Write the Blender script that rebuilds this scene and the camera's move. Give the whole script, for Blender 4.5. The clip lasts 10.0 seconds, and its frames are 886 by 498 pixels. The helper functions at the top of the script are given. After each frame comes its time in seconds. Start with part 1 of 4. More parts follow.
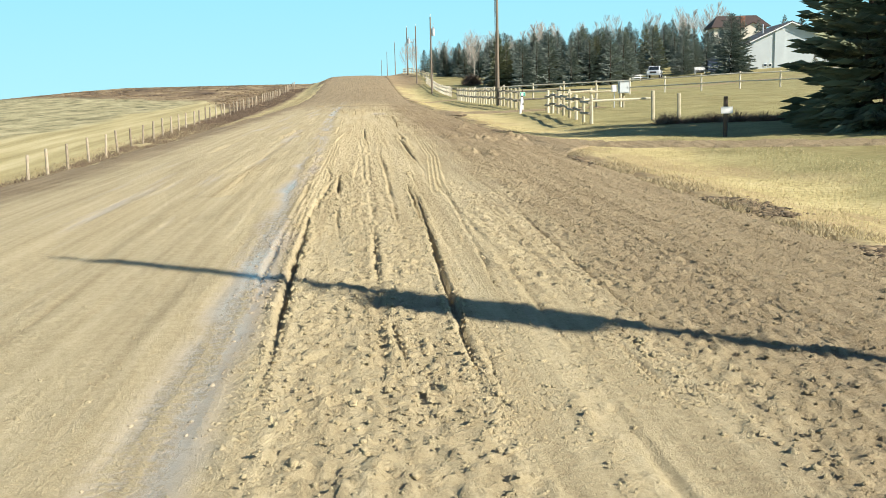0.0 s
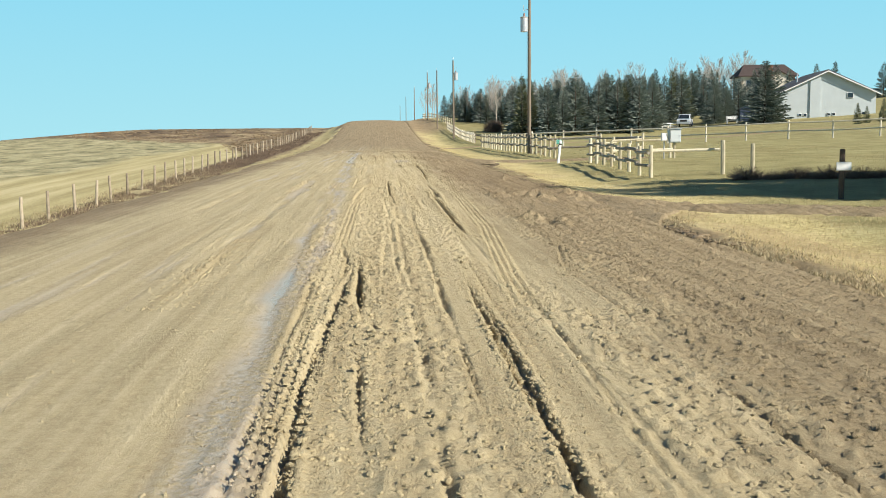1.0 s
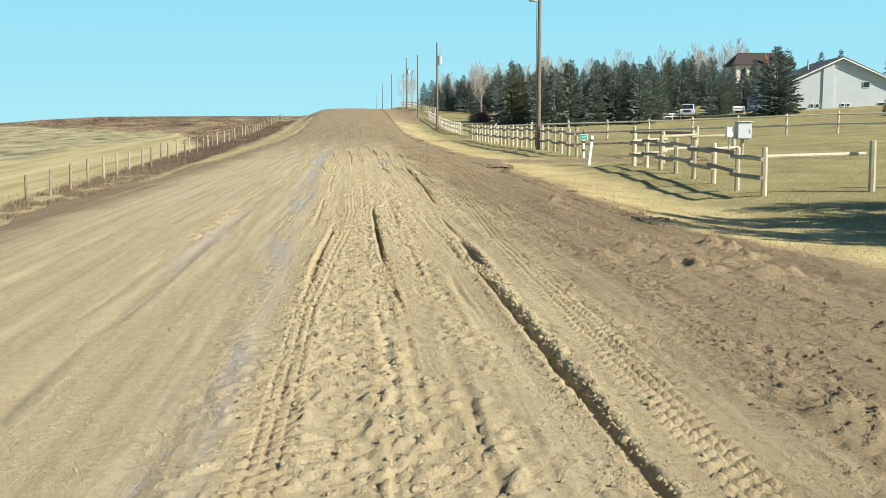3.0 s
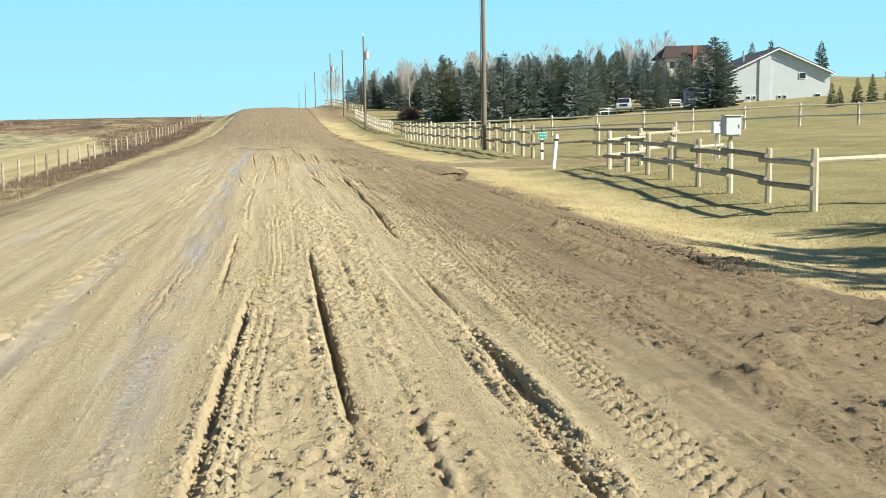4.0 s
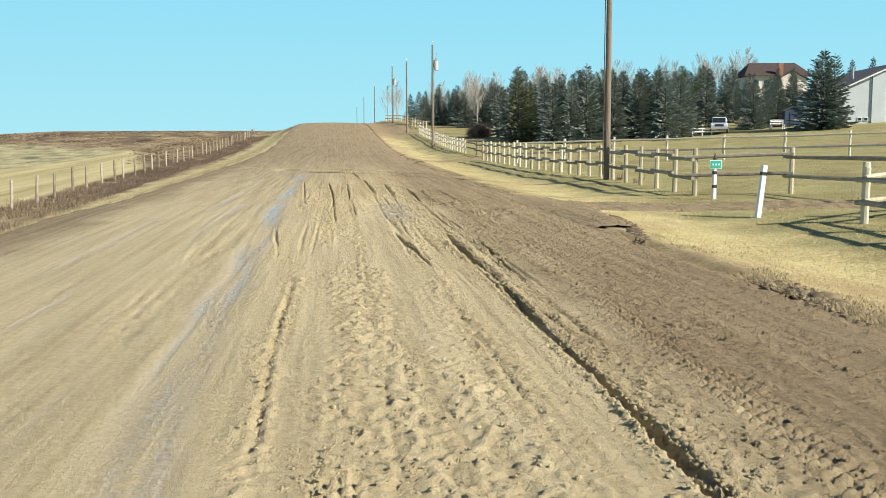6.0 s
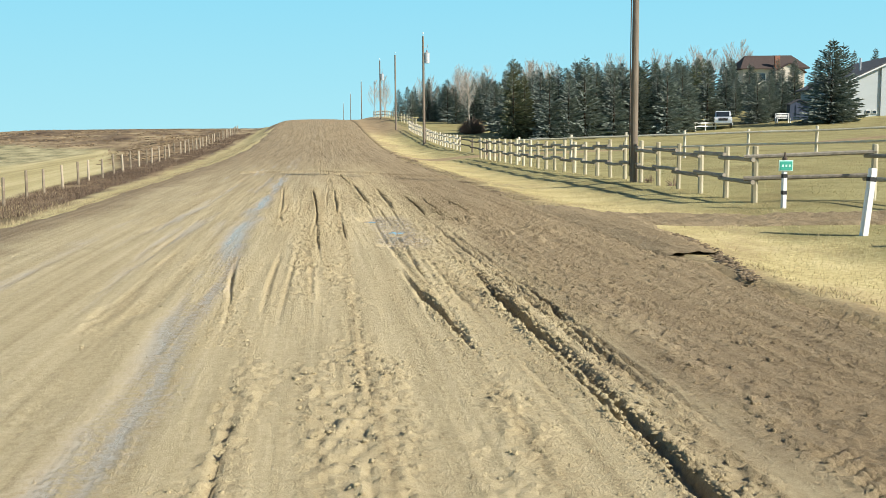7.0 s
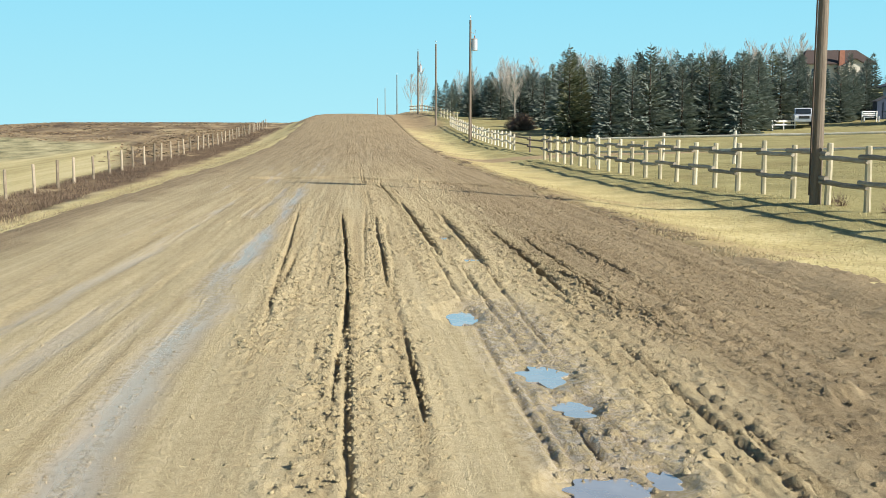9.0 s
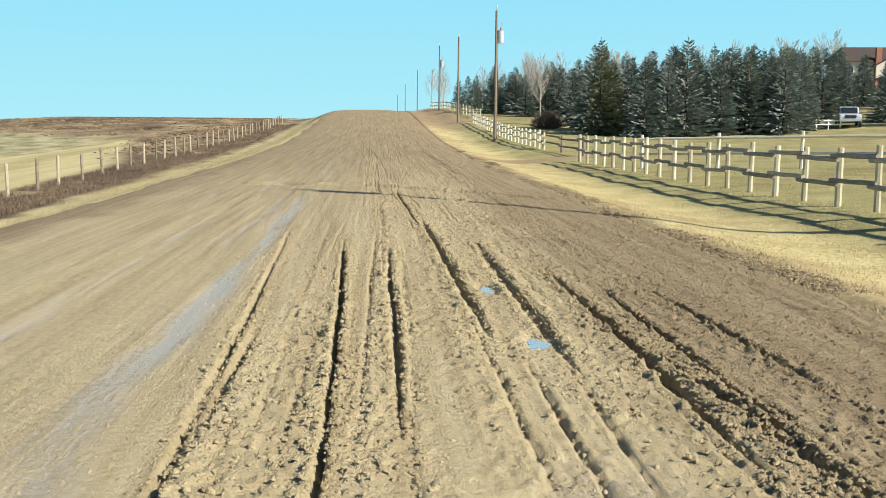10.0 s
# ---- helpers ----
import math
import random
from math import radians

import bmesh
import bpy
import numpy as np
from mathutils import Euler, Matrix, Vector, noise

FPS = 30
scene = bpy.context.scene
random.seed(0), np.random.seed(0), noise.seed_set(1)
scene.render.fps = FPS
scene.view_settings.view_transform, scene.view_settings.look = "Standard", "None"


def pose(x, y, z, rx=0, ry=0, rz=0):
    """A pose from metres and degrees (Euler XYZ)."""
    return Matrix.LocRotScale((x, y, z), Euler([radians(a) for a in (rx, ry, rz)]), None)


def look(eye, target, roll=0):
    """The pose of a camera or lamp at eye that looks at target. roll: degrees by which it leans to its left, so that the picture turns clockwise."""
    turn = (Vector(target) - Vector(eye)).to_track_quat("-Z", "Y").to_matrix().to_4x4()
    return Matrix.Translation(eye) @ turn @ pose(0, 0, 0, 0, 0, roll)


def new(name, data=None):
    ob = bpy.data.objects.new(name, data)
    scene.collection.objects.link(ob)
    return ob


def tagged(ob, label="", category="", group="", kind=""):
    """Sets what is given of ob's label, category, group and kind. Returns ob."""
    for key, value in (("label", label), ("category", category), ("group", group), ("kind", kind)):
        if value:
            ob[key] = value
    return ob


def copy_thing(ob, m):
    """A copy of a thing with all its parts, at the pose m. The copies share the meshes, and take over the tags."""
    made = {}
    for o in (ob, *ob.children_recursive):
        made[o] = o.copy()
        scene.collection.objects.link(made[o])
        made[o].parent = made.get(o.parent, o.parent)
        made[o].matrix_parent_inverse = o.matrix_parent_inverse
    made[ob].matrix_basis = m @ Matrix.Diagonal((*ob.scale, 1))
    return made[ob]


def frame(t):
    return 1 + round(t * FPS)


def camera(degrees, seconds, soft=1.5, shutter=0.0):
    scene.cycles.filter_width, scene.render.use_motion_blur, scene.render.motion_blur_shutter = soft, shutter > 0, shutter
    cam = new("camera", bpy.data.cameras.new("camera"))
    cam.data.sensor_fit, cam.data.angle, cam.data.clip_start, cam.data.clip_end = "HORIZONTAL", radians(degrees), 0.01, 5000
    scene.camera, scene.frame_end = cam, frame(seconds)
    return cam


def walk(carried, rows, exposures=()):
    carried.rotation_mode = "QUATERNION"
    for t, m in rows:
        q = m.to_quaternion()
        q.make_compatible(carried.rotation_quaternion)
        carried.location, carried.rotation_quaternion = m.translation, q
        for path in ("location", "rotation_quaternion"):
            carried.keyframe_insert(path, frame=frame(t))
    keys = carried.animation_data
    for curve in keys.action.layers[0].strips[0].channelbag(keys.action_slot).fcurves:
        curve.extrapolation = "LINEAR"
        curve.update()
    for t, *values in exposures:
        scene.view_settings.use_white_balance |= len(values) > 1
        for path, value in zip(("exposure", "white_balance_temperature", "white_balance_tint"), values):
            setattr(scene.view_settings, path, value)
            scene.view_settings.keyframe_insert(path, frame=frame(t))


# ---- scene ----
cam = camera(47.0, 10.0, soft=0.8)
PATH = [
    (0, (0.331, -2.003, 1.616), (0.478, -0.033, 1.300), -1.3),
    (0.5, (0.227, 1.099, 1.655), (0.355, 3.078, 1.399), -1.0),
    (1, (0.135, 4.136, 1.605), (0.255, 6.120, 1.377), -0.5),
    (1.5, (-0.037, 7.176, 1.582), (0.073, 9.161, 1.363), -0.1),
    (2, (-0.112, 10.062, 1.609), (-0.005, 12.046, 1.382), 0.3),
    (2.2, (-0.100, 11.287, 1.605), (0.011, 13.270, 1.375), 0.3),
    (3.3, (0.068, 18.472, 1.751), (0.278, 20.445, 1.496), -0.4),
    (3.5, (0.049, 19.649, 1.743), (0.293, 21.617, 1.487), -0.6),
    (4, (0.019, 22.772, 1.764), (0.33, 24.731, 1.508), -1.0),
    (4.5, (-0.067, 25.78, 1.79), (0.223, 27.744, 1.543), -1.1),
    (5, (-0.085, 28.676, 1.791), (0.139, 30.648, 1.537), -0.8),
    (5.5, (-0.093, 31.984, 1.796), (0.112, 33.959, 1.557), -0.3),
    (6, (-0.104, 35.053, 1.791), (0.105, 37.03, 1.57), -0.1),
    (6.2, (-0.081, 36.096, 1.844), (0.131, 38.072, 1.619), -0.1),
    (7.5, (-0.035, 43.069, 1.787), (0.205, 45.041, 1.556), -0.6),
    (8, (-0.087, 45.744, 1.783), (0.141, 47.716, 1.544), -0.7),
    (8.5, (-0.097, 48.703, 1.758), (0.105, 50.678, 1.519), -0.3),
    (9, (-0.071, 51.253, 1.779), (0.101, 53.232, 1.544), 0.1),
    (9.5, (0.027, 53.782, 1.749), (0.175, 55.763, 1.518), 0.4),
    (10, (0.116, 56.46, 1.805), (0.251, 58.441, 1.564), 0.5),
]
walk(cam, [(t, look(eye, aim, roll)) for t, eye, aim, roll in PATH], [(0.0, 0.82), (0.6, 0.65), (1.0, 0.60), (1.6, 0.62), (3.4, 0.70), (4.0, 0.78), (4.6, 0.66), (6.2, 0.65), (10.0, 0.70)])

# ---- light ----
SUN_EL, SUN_DIR = radians(33.0), Vector((0.787, -0.617, 0.0))
world = bpy.data.worlds.new("sky")
scene.world = world
world.use_nodes = True
wn = world.node_tree
sky = wn.nodes.new("ShaderNodeTexSky")
sky.sky_type = "NISHITA"
sky.sun_disc = False
sky.sun_elevation = SUN_EL
sky.sun_rotation = math.atan2(SUN_DIR.x, SUN_DIR.y)
sky.altitude = 2500
sky.air_density, sky.dust_density, sky.ozone_density = 1.0, 0.0, 4.0
way = wn.nodes.new("ShaderNodeTexCoord")
height = wn.nodes.new("ShaderNodeSeparateXYZ")
wn.links.new(way.outputs["Generated"], height.inputs[0])
low_sky = wn.nodes.new("ShaderNodeValToRGB")
for k, (p, c) in zip(low_sky.color_ramp.elements, ((0.0, (0.44, 0.86, 0.97, 1)), (0.2, (0.25, 0.73, 0.98, 1)))):
    k.position, k.color = p, c
wn.links.new(height.outputs[2], low_sky.inputs[0])
bright = wn.nodes.new("ShaderNodeVectorMath")
bright.operation = "SCALE"
bright.inputs[3].default_value = 8.9
wn.links.new(low_sky.outputs[0], bright.inputs[0])
fade = wn.nodes.new("ShaderNodeMapRange")
fade.interpolation_type = "SMOOTHSTEP"
for k, v in ((1, 0.12), (2, 0.42), (3, 0.0), (4, 1.0)):
    fade.inputs[k].default_value = v
wn.links.new(height.outputs[2], fade.inputs[0])
haze = wn.nodes.new("ShaderNodeMix")
haze.data_type = "RGBA"
wn.links.new(fade.outputs[0], haze.inputs[0])
wn.links.new(bright.outputs[0], haze.inputs[6])
wn.links.new(sky.outputs[0], haze.inputs[7])
wn.links.new(haze.outputs[2], wn.nodes["Background"].inputs[0])
wn.nodes["Background"].inputs[1].default_value = 0.068
sun = new("sun", bpy.data.lights.new("sun", "SUN"))
sun.data.energy, sun.data.angle, sun.data.color = 5.0, radians(0.6), (1.0, 0.94, 0.84)
to_sun = Vector((SUN_DIR.x * math.cos(SUN_EL), SUN_DIR.y * math.cos(SUN_EL), math.sin(SUN_EL)))
sun.matrix_world = look((30, -30, 40), Vector((30, -30, 40)) - to_sun)


# ---- material helpers ----
class Tree:
    """Short names for building a node material."""

    def __init__(self, name):
        self.mat = bpy.data.materials.new(name)
        self.mat.use_nodes = True
        self.t = self.mat.node_tree
        self.b = self.t.nodes["Principled BSDF"]
        self.place = self.t.nodes.new("ShaderNodeNewGeometry").outputs["Position"]
        self.obj = self.t.nodes.new("ShaderNodeTexCoord").outputs["Object"]

    def put(self, socket, value):
        if hasattr(value, "is_output"):
            self.t.links.new(value, socket)
        elif isinstance(value, tuple) and len(value) == 3 and socket.type == "RGBA":
            socket.default_value = (*value, 1)
        else:
            socket.default_value = value

    def math(self, op, a, b=0.0, c=0.0, clamp=False):
        n = self.t.nodes.new("ShaderNodeMath")
        n.operation, n.use_clamp = op, clamp
        for s, v in zip(n.inputs, (a, b, c)):
            self.put(s, v)
        return n.outputs[0]

    def split(self, vec):
        n = self.t.nodes.new("ShaderNodeSeparateXYZ")
        self.put(n.inputs[0], vec)
        return n.outputs

    def scale(self, vec, s):
        n = self.t.nodes.new("ShaderNodeMapping")
        self.put(n.inputs["Vector"], vec)
        n.inputs["Scale"].default_value = s if isinstance(s, tuple) else (s, s, s)
        return n.outputs[0]

    def noise(self, vec, size, detail=3.0, rough=0.55):
        n = self.t.nodes.new("ShaderNodeTexNoise")
        self.put(n.inputs["Vector"], vec)
        n.inputs["Scale"].default_value, n.inputs["Detail"].default_value, n.inputs["Roughness"].default_value = size, detail, rough
        return n.outputs[0]

    def step(self, v, lo, hi):
        n = self.t.nodes.new("ShaderNodeMapRange")
        n.interpolation_type = "SMOOTHSTEP"
        self.put(n.inputs[0], v)
        n.inputs[1].default_value, n.inputs[2].default_value = lo, hi
        return n.outputs[0]

    def mix(self, f, a, b):
        n = self.t.nodes.new("ShaderNodeMix")
        n.data_type = "RGBA"
        self.put(n.inputs[0], f), self.put(n.inputs[6], a), self.put(n.inputs[7], b)
        return n.outputs[2]

    def ramp(self, f, *stops):
        n = self.t.nodes.new("ShaderNodeValToRGB")
        self.put(n.inputs[0], f)
        e = n.color_ramp.elements
        while len(e) < len(stops):
            e.new(0.5)
        for k, (p, c) in zip(e, stops):
            k.position, k.color = p, (*c, 1)
        return n.outputs[0]

    def bump(self, h, strength, dist):
        n = self.t.nodes.new("ShaderNodeBump")
        n.inputs["Strength"].default_value, n.inputs["Distance"].default_value = strength, dist
        self.put(n.inputs["Height"], h)
        self.t.links.new(n.outputs[0], self.b.inputs["Normal"])

    def done(self, color, rough=0.8, metal=0.0, spec=None):
        self.put(self.b.inputs["Base Color"], color)
        self.put(self.b.inputs["Roughness"], rough)
        self.b.inputs["Metallic"].default_value = metal
        if spec is not None:
            self.put(self.b.inputs["Specular IOR Level"], spec)
        return self.mat


def speckled(name, a, b, size=3.0, rough=0.8, bump=0.3, dist=0.01, metal=0.0, stretch=(1, 1, 1), by_object=0.0):
    """A two-toned surface with coarse and fine variation."""
    m = Tree(name)
    v = m.scale(m.obj, stretch)
    coarse, fine = m.noise(v, size, 4), m.noise(v, size * 9, 4)
    f = m.math("ADD", m.math("MULTIPLY", coarse, 0.65), m.math("MULTIPLY", fine, 0.35))
    if by_object:
        info = m.t.nodes.new("ShaderNodeObjectInfo").outputs["Random"]
        f = m.math("ADD", f, m.math("MULTIPLY", m.math("SUBTRACT", info, 0.5), by_object))
    m.bump(fine, bump, dist)
    return m.done(m.ramp(f, (0.3, a), (0.7, b)), rough, metal)


# ---- mesh helpers ----
def part(name, bm, material, parent, label="", smooth=False):
    me = bpy.data.meshes.new(name)
    bm.to_mesh(me)
    bm.free()
    me.materials.append(material)
    if smooth:
        me.shade_smooth()
    ob = new(name, me)
    ob.parent = parent
    if label:
        ob["label"] = label
    return ob


def thing(name, x, y, z, label, category, group="", turn=0.0, kind=""):
    ob = new(name)
    ob.empty_display_size = 0.2
    ob.matrix_world = pose(x, y, z, 0, 0, turn)
    return tagged(ob, label, category, group, kind)


def box(bm, x, y, z, sx, sy, sz, turn=None):
    m = Matrix.Translation((x, y, z)) @ (turn or Matrix()) @ Matrix.Diagonal((sx, sy, sz, 1))
    return bmesh.ops.create_cube(bm, size=1, matrix=m)["verts"]


def soft_box(x, y, z, sx, sy, sz, bevel=0.01, turn=None):
    bm = bmesh.new()
    box(bm, x, y, z, sx, sy, sz, turn)
    bmesh.ops.bevel(bm, geom=bm.edges[:], offset=bevel, segments=2, affect="EDGES")
    return bm


def tube(bm, spine, radii, sides=8, cap=True):
    """A tube along the points of spine, with a radius at each."""
    rings = []
    for i, p in enumerate(spine):
        a, b = spine[max(i - 1, 0)], spine[min(i + 1, len(spine) - 1)]
        d = (Vector(b) - Vector(a)).normalized()
        u = d.cross((0, 0, 1) if abs(d.z) < 0.9 else (1, 0, 0)).normalized()
        w = d.cross(u)
        rings.append([bm.verts.new(Vector(p) + radii[i] * (math.cos(k * math.tau / sides) * u + math.sin(k * math.tau / sides) * w)) for k in range(sides)])
    for r, s in zip(rings, rings[1:]):
        for k in range(sides):
            bm.faces.new((r[k], r[(k + 1) % sides], s[(k + 1) % sides], s[k]))
    if cap:
        bm.faces.new(rings[0][::-1]), bm.faces.new(rings[-1])
    return bm


PERM = np.random.RandomState(7).rand(256, 256)


def lumps(x, y, seed=0):
    """Smooth noise from 0 to 1 on a unit grid."""
    xi, yi = np.floor(x).astype(int), np.floor(y).astype(int)
    fx, fy = x - xi, y - yi
    fx, fy = fx * fx * (3 - 2 * fx), fy * fy * (3 - 2 * fy)
    xi, yi = xi + seed * 37, yi + seed * 91
    p = lambda i, j: PERM[(xi + i) % 256, (yi + j) % 256]
    return (p(0, 0) * (1 - fx) + p(1, 0) * fx) * (1 - fy) + (p(0, 1) * (1 - fx) + p(1, 1) * fx) * fy


def glide(y, ys, zs):
    """A profile through the given heights with its corners rounded off."""
    return sum(w * np.interp(y + d, ys, zs) for d, w in ((-12, 0.12), (-6, 0.23), (0, 0.3), (6, 0.23), (12, 0.12)))


def grid_mesh(name, xs, ys, heights, material):
    nx, ny = len(xs), len(ys)
    gx, gy = np.meshgrid(xs, ys)
    co = np.stack([gx, gy, heights(gx, gy)], -1).reshape(-1, 3)
    k = (np.arange(ny - 1)[:, None] * nx + np.arange(nx - 1)[None]).ravel()
    quads = np.stack([k, k + 1, k + 1 + nx, k + nx], -1)
    me = bpy.data.meshes.new(name)
    me.vertices.add(len(co))
    me.vertices.foreach_set("co", co.ravel().astype(np.float32))
    me.loops.add(quads.size)
    me.loops.foreach_set("vertex_index", quads.ravel())
    me.polygons.add(len(quads))
    me.polygons.foreach_set("loop_start", np.arange(0, quads.size, 4))
    me.polygons.foreach_set("use_smooth", np.ones(len(quads), bool))
    me.update(calc_edges=True)
    me.materials.append(material)
    return new(name, me)


# ---- the lie of the land ----
def road_level(y):
    return glide(y, [-500, 0, 85, 110, 137, 171, 205, 235, 265, 320, 450, 900], [0, 0, 0.03, 0.15, 0.6, 2.0, 3.6, 4.3, 4.55, 4.0, 2.0, -1.5])


def left_level(y):
    return glide(y, [-500, 44, 70, 96, 112, 125, 150, 188, 235, 300, 450, 900], [-1.85, -1.85, -1.4, -0.95, -0.66, -0.46, 0.0, 1.2, 2.7, 3.0, 1.0, -1.8])


def right_level(y):
    return glide(y, [-500, 0, 42, 55, 75, 107, 137, 171, 205, 235, 300, 500, 900], [-0.1, -0.1, -0.1, 0.05, 0.08, 0.0, 0.6, 2.2, 4.2, 4.8, 5.2, 5.0, 0])


def land(x, y):
    """The height of the ground beside the road."""
    x, y = np.asarray(x, float), np.asarray(y, float)
    r, l, e = road_level(y), left_level(y), right_level(y)
    f = np.clip((-6.4 - x) / 5.5, 0, 1)
    left = (r - 0.1) * (1 - f) + l * f - 0.25 * np.sin(np.pi * f) ** 2
    w = np.clip((x + 112) / 62, 0, 1)
    w = w * w * (3 - 2 * w)
    left = np.where(x < -13.5, l * w + (-1.85 - 0.009 * np.clip(y - 250, 0, None)) * (1 - w), left)
    g = np.clip((x - 5.0) / 5.3, 0, 1)
    dip = (0.06 + 0.18 * np.clip(np.abs(y - 26.5) / 6 - 0.4, 0, 1) * np.clip(np.abs(y - 61.0) / 5 - 0.5, 0, 1)) * np.sin(np.pi * g) ** 2
    right = (r - 0.06) * (1 - g) + e * g - dip + (0.036 - 0.026 * np.clip((y - 95) / 45, 0, 1)) * np.clip(x - 10.3, 0, 25) + 0.07 * np.clip(x - 35, 0, 60) - 0.035 * np.clip(x - 95, 0, 400)
    out = np.where(x < -6.4, left, np.where(x > 5.0, right, r - 0.35))
    bumps = 0.05 * (lumps(x * 0.7, y * 0.7, 1) - 0.5) + 0.12 * (lumps(x * 0.12, y * 0.12, 2) - 0.5)
    return out + bumps * np.clip((np.abs(x + 0.7) - 6.0) / 2, 0, 1)


def level(x, y):
    return float(land(np.array([x]), np.array([y]))[0])


def drive_mask(x, y, spare=0.0):
    """1 on the two dirt drives that leave the road, 0 off them."""
    out = np.zeros(np.broadcast(x, y).shape)
    wave = 0.35 * (lumps(x * 0.9, y * 0.9, 51) - 0.5) + 0.18 * (lumps(x * 4, y * 4, 52) - 0.5)
    for x0, y0, slope, half, near, far, reach in ((5.3, 27.3, -0.72, 1.5, 3.4, 4.2, 1.1), (5.3, 61.9, -0.42, 1.45, 8.0, 1.6, 0.8)):
        off = y - y0 - slope * np.clip(x - x0, 0, 60)
        mouth = np.clip((x0 + 1.12 - x) / reach, 0, 1.3)
        h = half + np.where(off < 0, near, far) * mouth + spare
        out = np.maximum(out, np.clip((h + wave - np.abs(off)) / 0.3, 0, 1))
    return out * (x > 4.0)


# ---- materials ----
def ground_material():
    m = Tree("ground_cover")
    wob = m.math("SUBTRACT", m.noise(m.place, 0.35, 4), 0.5)
    wob2 = m.math("SUBTRACT", m.noise(m.place, 0.05, 3), 0.5)
    x, y, z = m.split(m.place)
    xw = m.math("ADD", x, m.math("MULTIPLY", wob, 2.0))
    yw = m.math("ADD", y, m.math("MULTIPLY", wob, 2.5))
    fine, coarse = m.noise(m.place, 9.0, 5, 0.7), m.noise(m.place, 0.6, 4)
    straw = m.ramp(m.math("ADD", m.math("MULTIPLY", fine, 0.6), m.math("MULTIPLY", coarse, 0.4)), (0.34, (0.33, 0.26, 0.11)), (0.5, (0.54, 0.45, 0.21)), (0.66, (0.68, 0.59, 0.32)))
    lawn = m.ramp(m.math("ADD", m.math("MULTIPLY", fine, 0.55), m.math("MULTIPLY", coarse, 0.45)), (0.3, (0.19, 0.17, 0.07)), (0.55, (0.35, 0.31, 0.14)), (0.75, (0.50, 0.44, 0.22)))
    dirt = m.ramp(m.math("ADD", m.math("MULTIPLY", fine, 0.5), m.math("MULTIPLY", coarse, 0.5)), (0.3, (0.22, 0.16, 0.09)), (0.7, (0.46, 0.345, 0.195)))
    rows = m.noise(m.scale(m.place, (0.9, 0.03, 1)), 1.0, 3)
    stubble = m.ramp(m.math("ADD", m.math("MULTIPLY", rows, 0.6), m.math("MULTIPLY", fine, 0.4)), (0.33, (0.27, 0.225, 0.10)), (0.5, (0.45, 0.38, 0.19)), (0.66, (0.60, 0.52, 0.30)))
    green = m.ramp(m.math("ADD", m.math("MULTIPLY", m.noise(m.scale(m.place, (0.5, 0.16, 1)), 1.0, 6, 0.7), 0.7), m.math("MULTIPLY", fine, 0.3)), (0.38, (0.12, 0.115, 0.06)), (0.5, (0.34, 0.305, 0.165)), (0.62, (0.52, 0.455, 0.27)))
    scrub = m.ramp(m.math("ADD", m.math("MULTIPLY", m.noise(m.scale(m.place, (0.16, 0.05, 1)), 1.0, 8, 0.72), 0.75), m.math("MULTIPLY", fine, 0.25)), (0.40, (0.06, 0.04, 0.026)), (0.5, (0.19, 0.135, 0.08)), (0.60, (0.40, 0.31, 0.175)))
    # left: stubble near, a green patch, brown scrub further off
    patch = m.math("MULTIPLY", m.step(m.math("ADD", x, m.math("MULTIPLY", wob2, 9)), -23.0, -25.5), m.step(m.math("ADD", y, m.math("MULTIPLY", wob2, 40)), 45, 75))
    left = m.mix(patch, stubble, green)
    inner = m.math("MINIMUM", m.math("MULTIPLY", m.math("SUBTRACT", -14.0, x), 5.0), 46.0)
    outer = m.math("MINIMUM", m.math("MAXIMUM", m.math("MULTIPLY", m.math("SUBTRACT", -23.0, x), 0.9), 0.0), 30.0)
    far = m.math("ADD", m.math("SUBTRACT", y, m.math("ADD", inner, outer)), m.math("MULTIPLY", wob2, 22))
    left = m.mix(m.step(far, 106, 118), left, scrub)
    pale = m.math("MULTIPLY", m.step(m.math("ADD", y, m.math("MULTIPLY", wob2, 300)), 700, 1100), m.step(m.noise(m.scale(m.place, (0.002, 0.006, 1)), 1.0, 2), 0.42, 0.6))
    left = m.mix(pale, left, stubble)
    weeds = m.math("MULTIPLY", m.step(xw, -14.8, -13.8), m.step(xw, -9.8, -10.8))
    left = m.mix(m.math("MULTIPLY", weeds, m.step(y, 40, 95)), left, scrub)
    left = m.mix(m.math("MULTIPLY", m.step(xw, -10.4, -9.6), 0.85), left, m.mix(0.5, straw, stubble))
    # right: straw verge, lawn behind, tracks to the gates
    verge = m.step(m.math("ADD", x, m.math("MULTIPLY", wob, 3.5)), 9.3, 7.6)
    worn = m.ramp(m.math("ADD", m.math("MULTIPLY", fine, 0.6), m.math("MULTIPLY", coarse, 0.4)), (0.3, (0.27, 0.195, 0.10)), (0.7, (0.54, 0.42, 0.22)))
    bald = m.step(m.math("ADD", m.noise(m.scale(m.place, (0.55, 0.16, 1)), 1.0, 5, 0.65), m.math("MULTIPLY", m.step(x, 7.6, 5.2), 0.14)), 0.50, 0.66)
    straw = m.mix(m.math("MULTIPLY", bald, 0.8), straw, worn)
    dull = m.step(m.noise(m.scale(m.place, (0.3, 0.2, 1)), 1.0, 5, 0.65), 0.48, 0.68)
    lawn = m.mix(m.math("MULTIPLY", dull, 0.6), lawn, (0.21, 0.165, 0.07))
    right = m.mix(verge, lawn, straw)
    right = m.mix(m.math("MULTIPLY", m.step(yw, 150, 178), m.step(xw, 12, 9)), right, dirt)
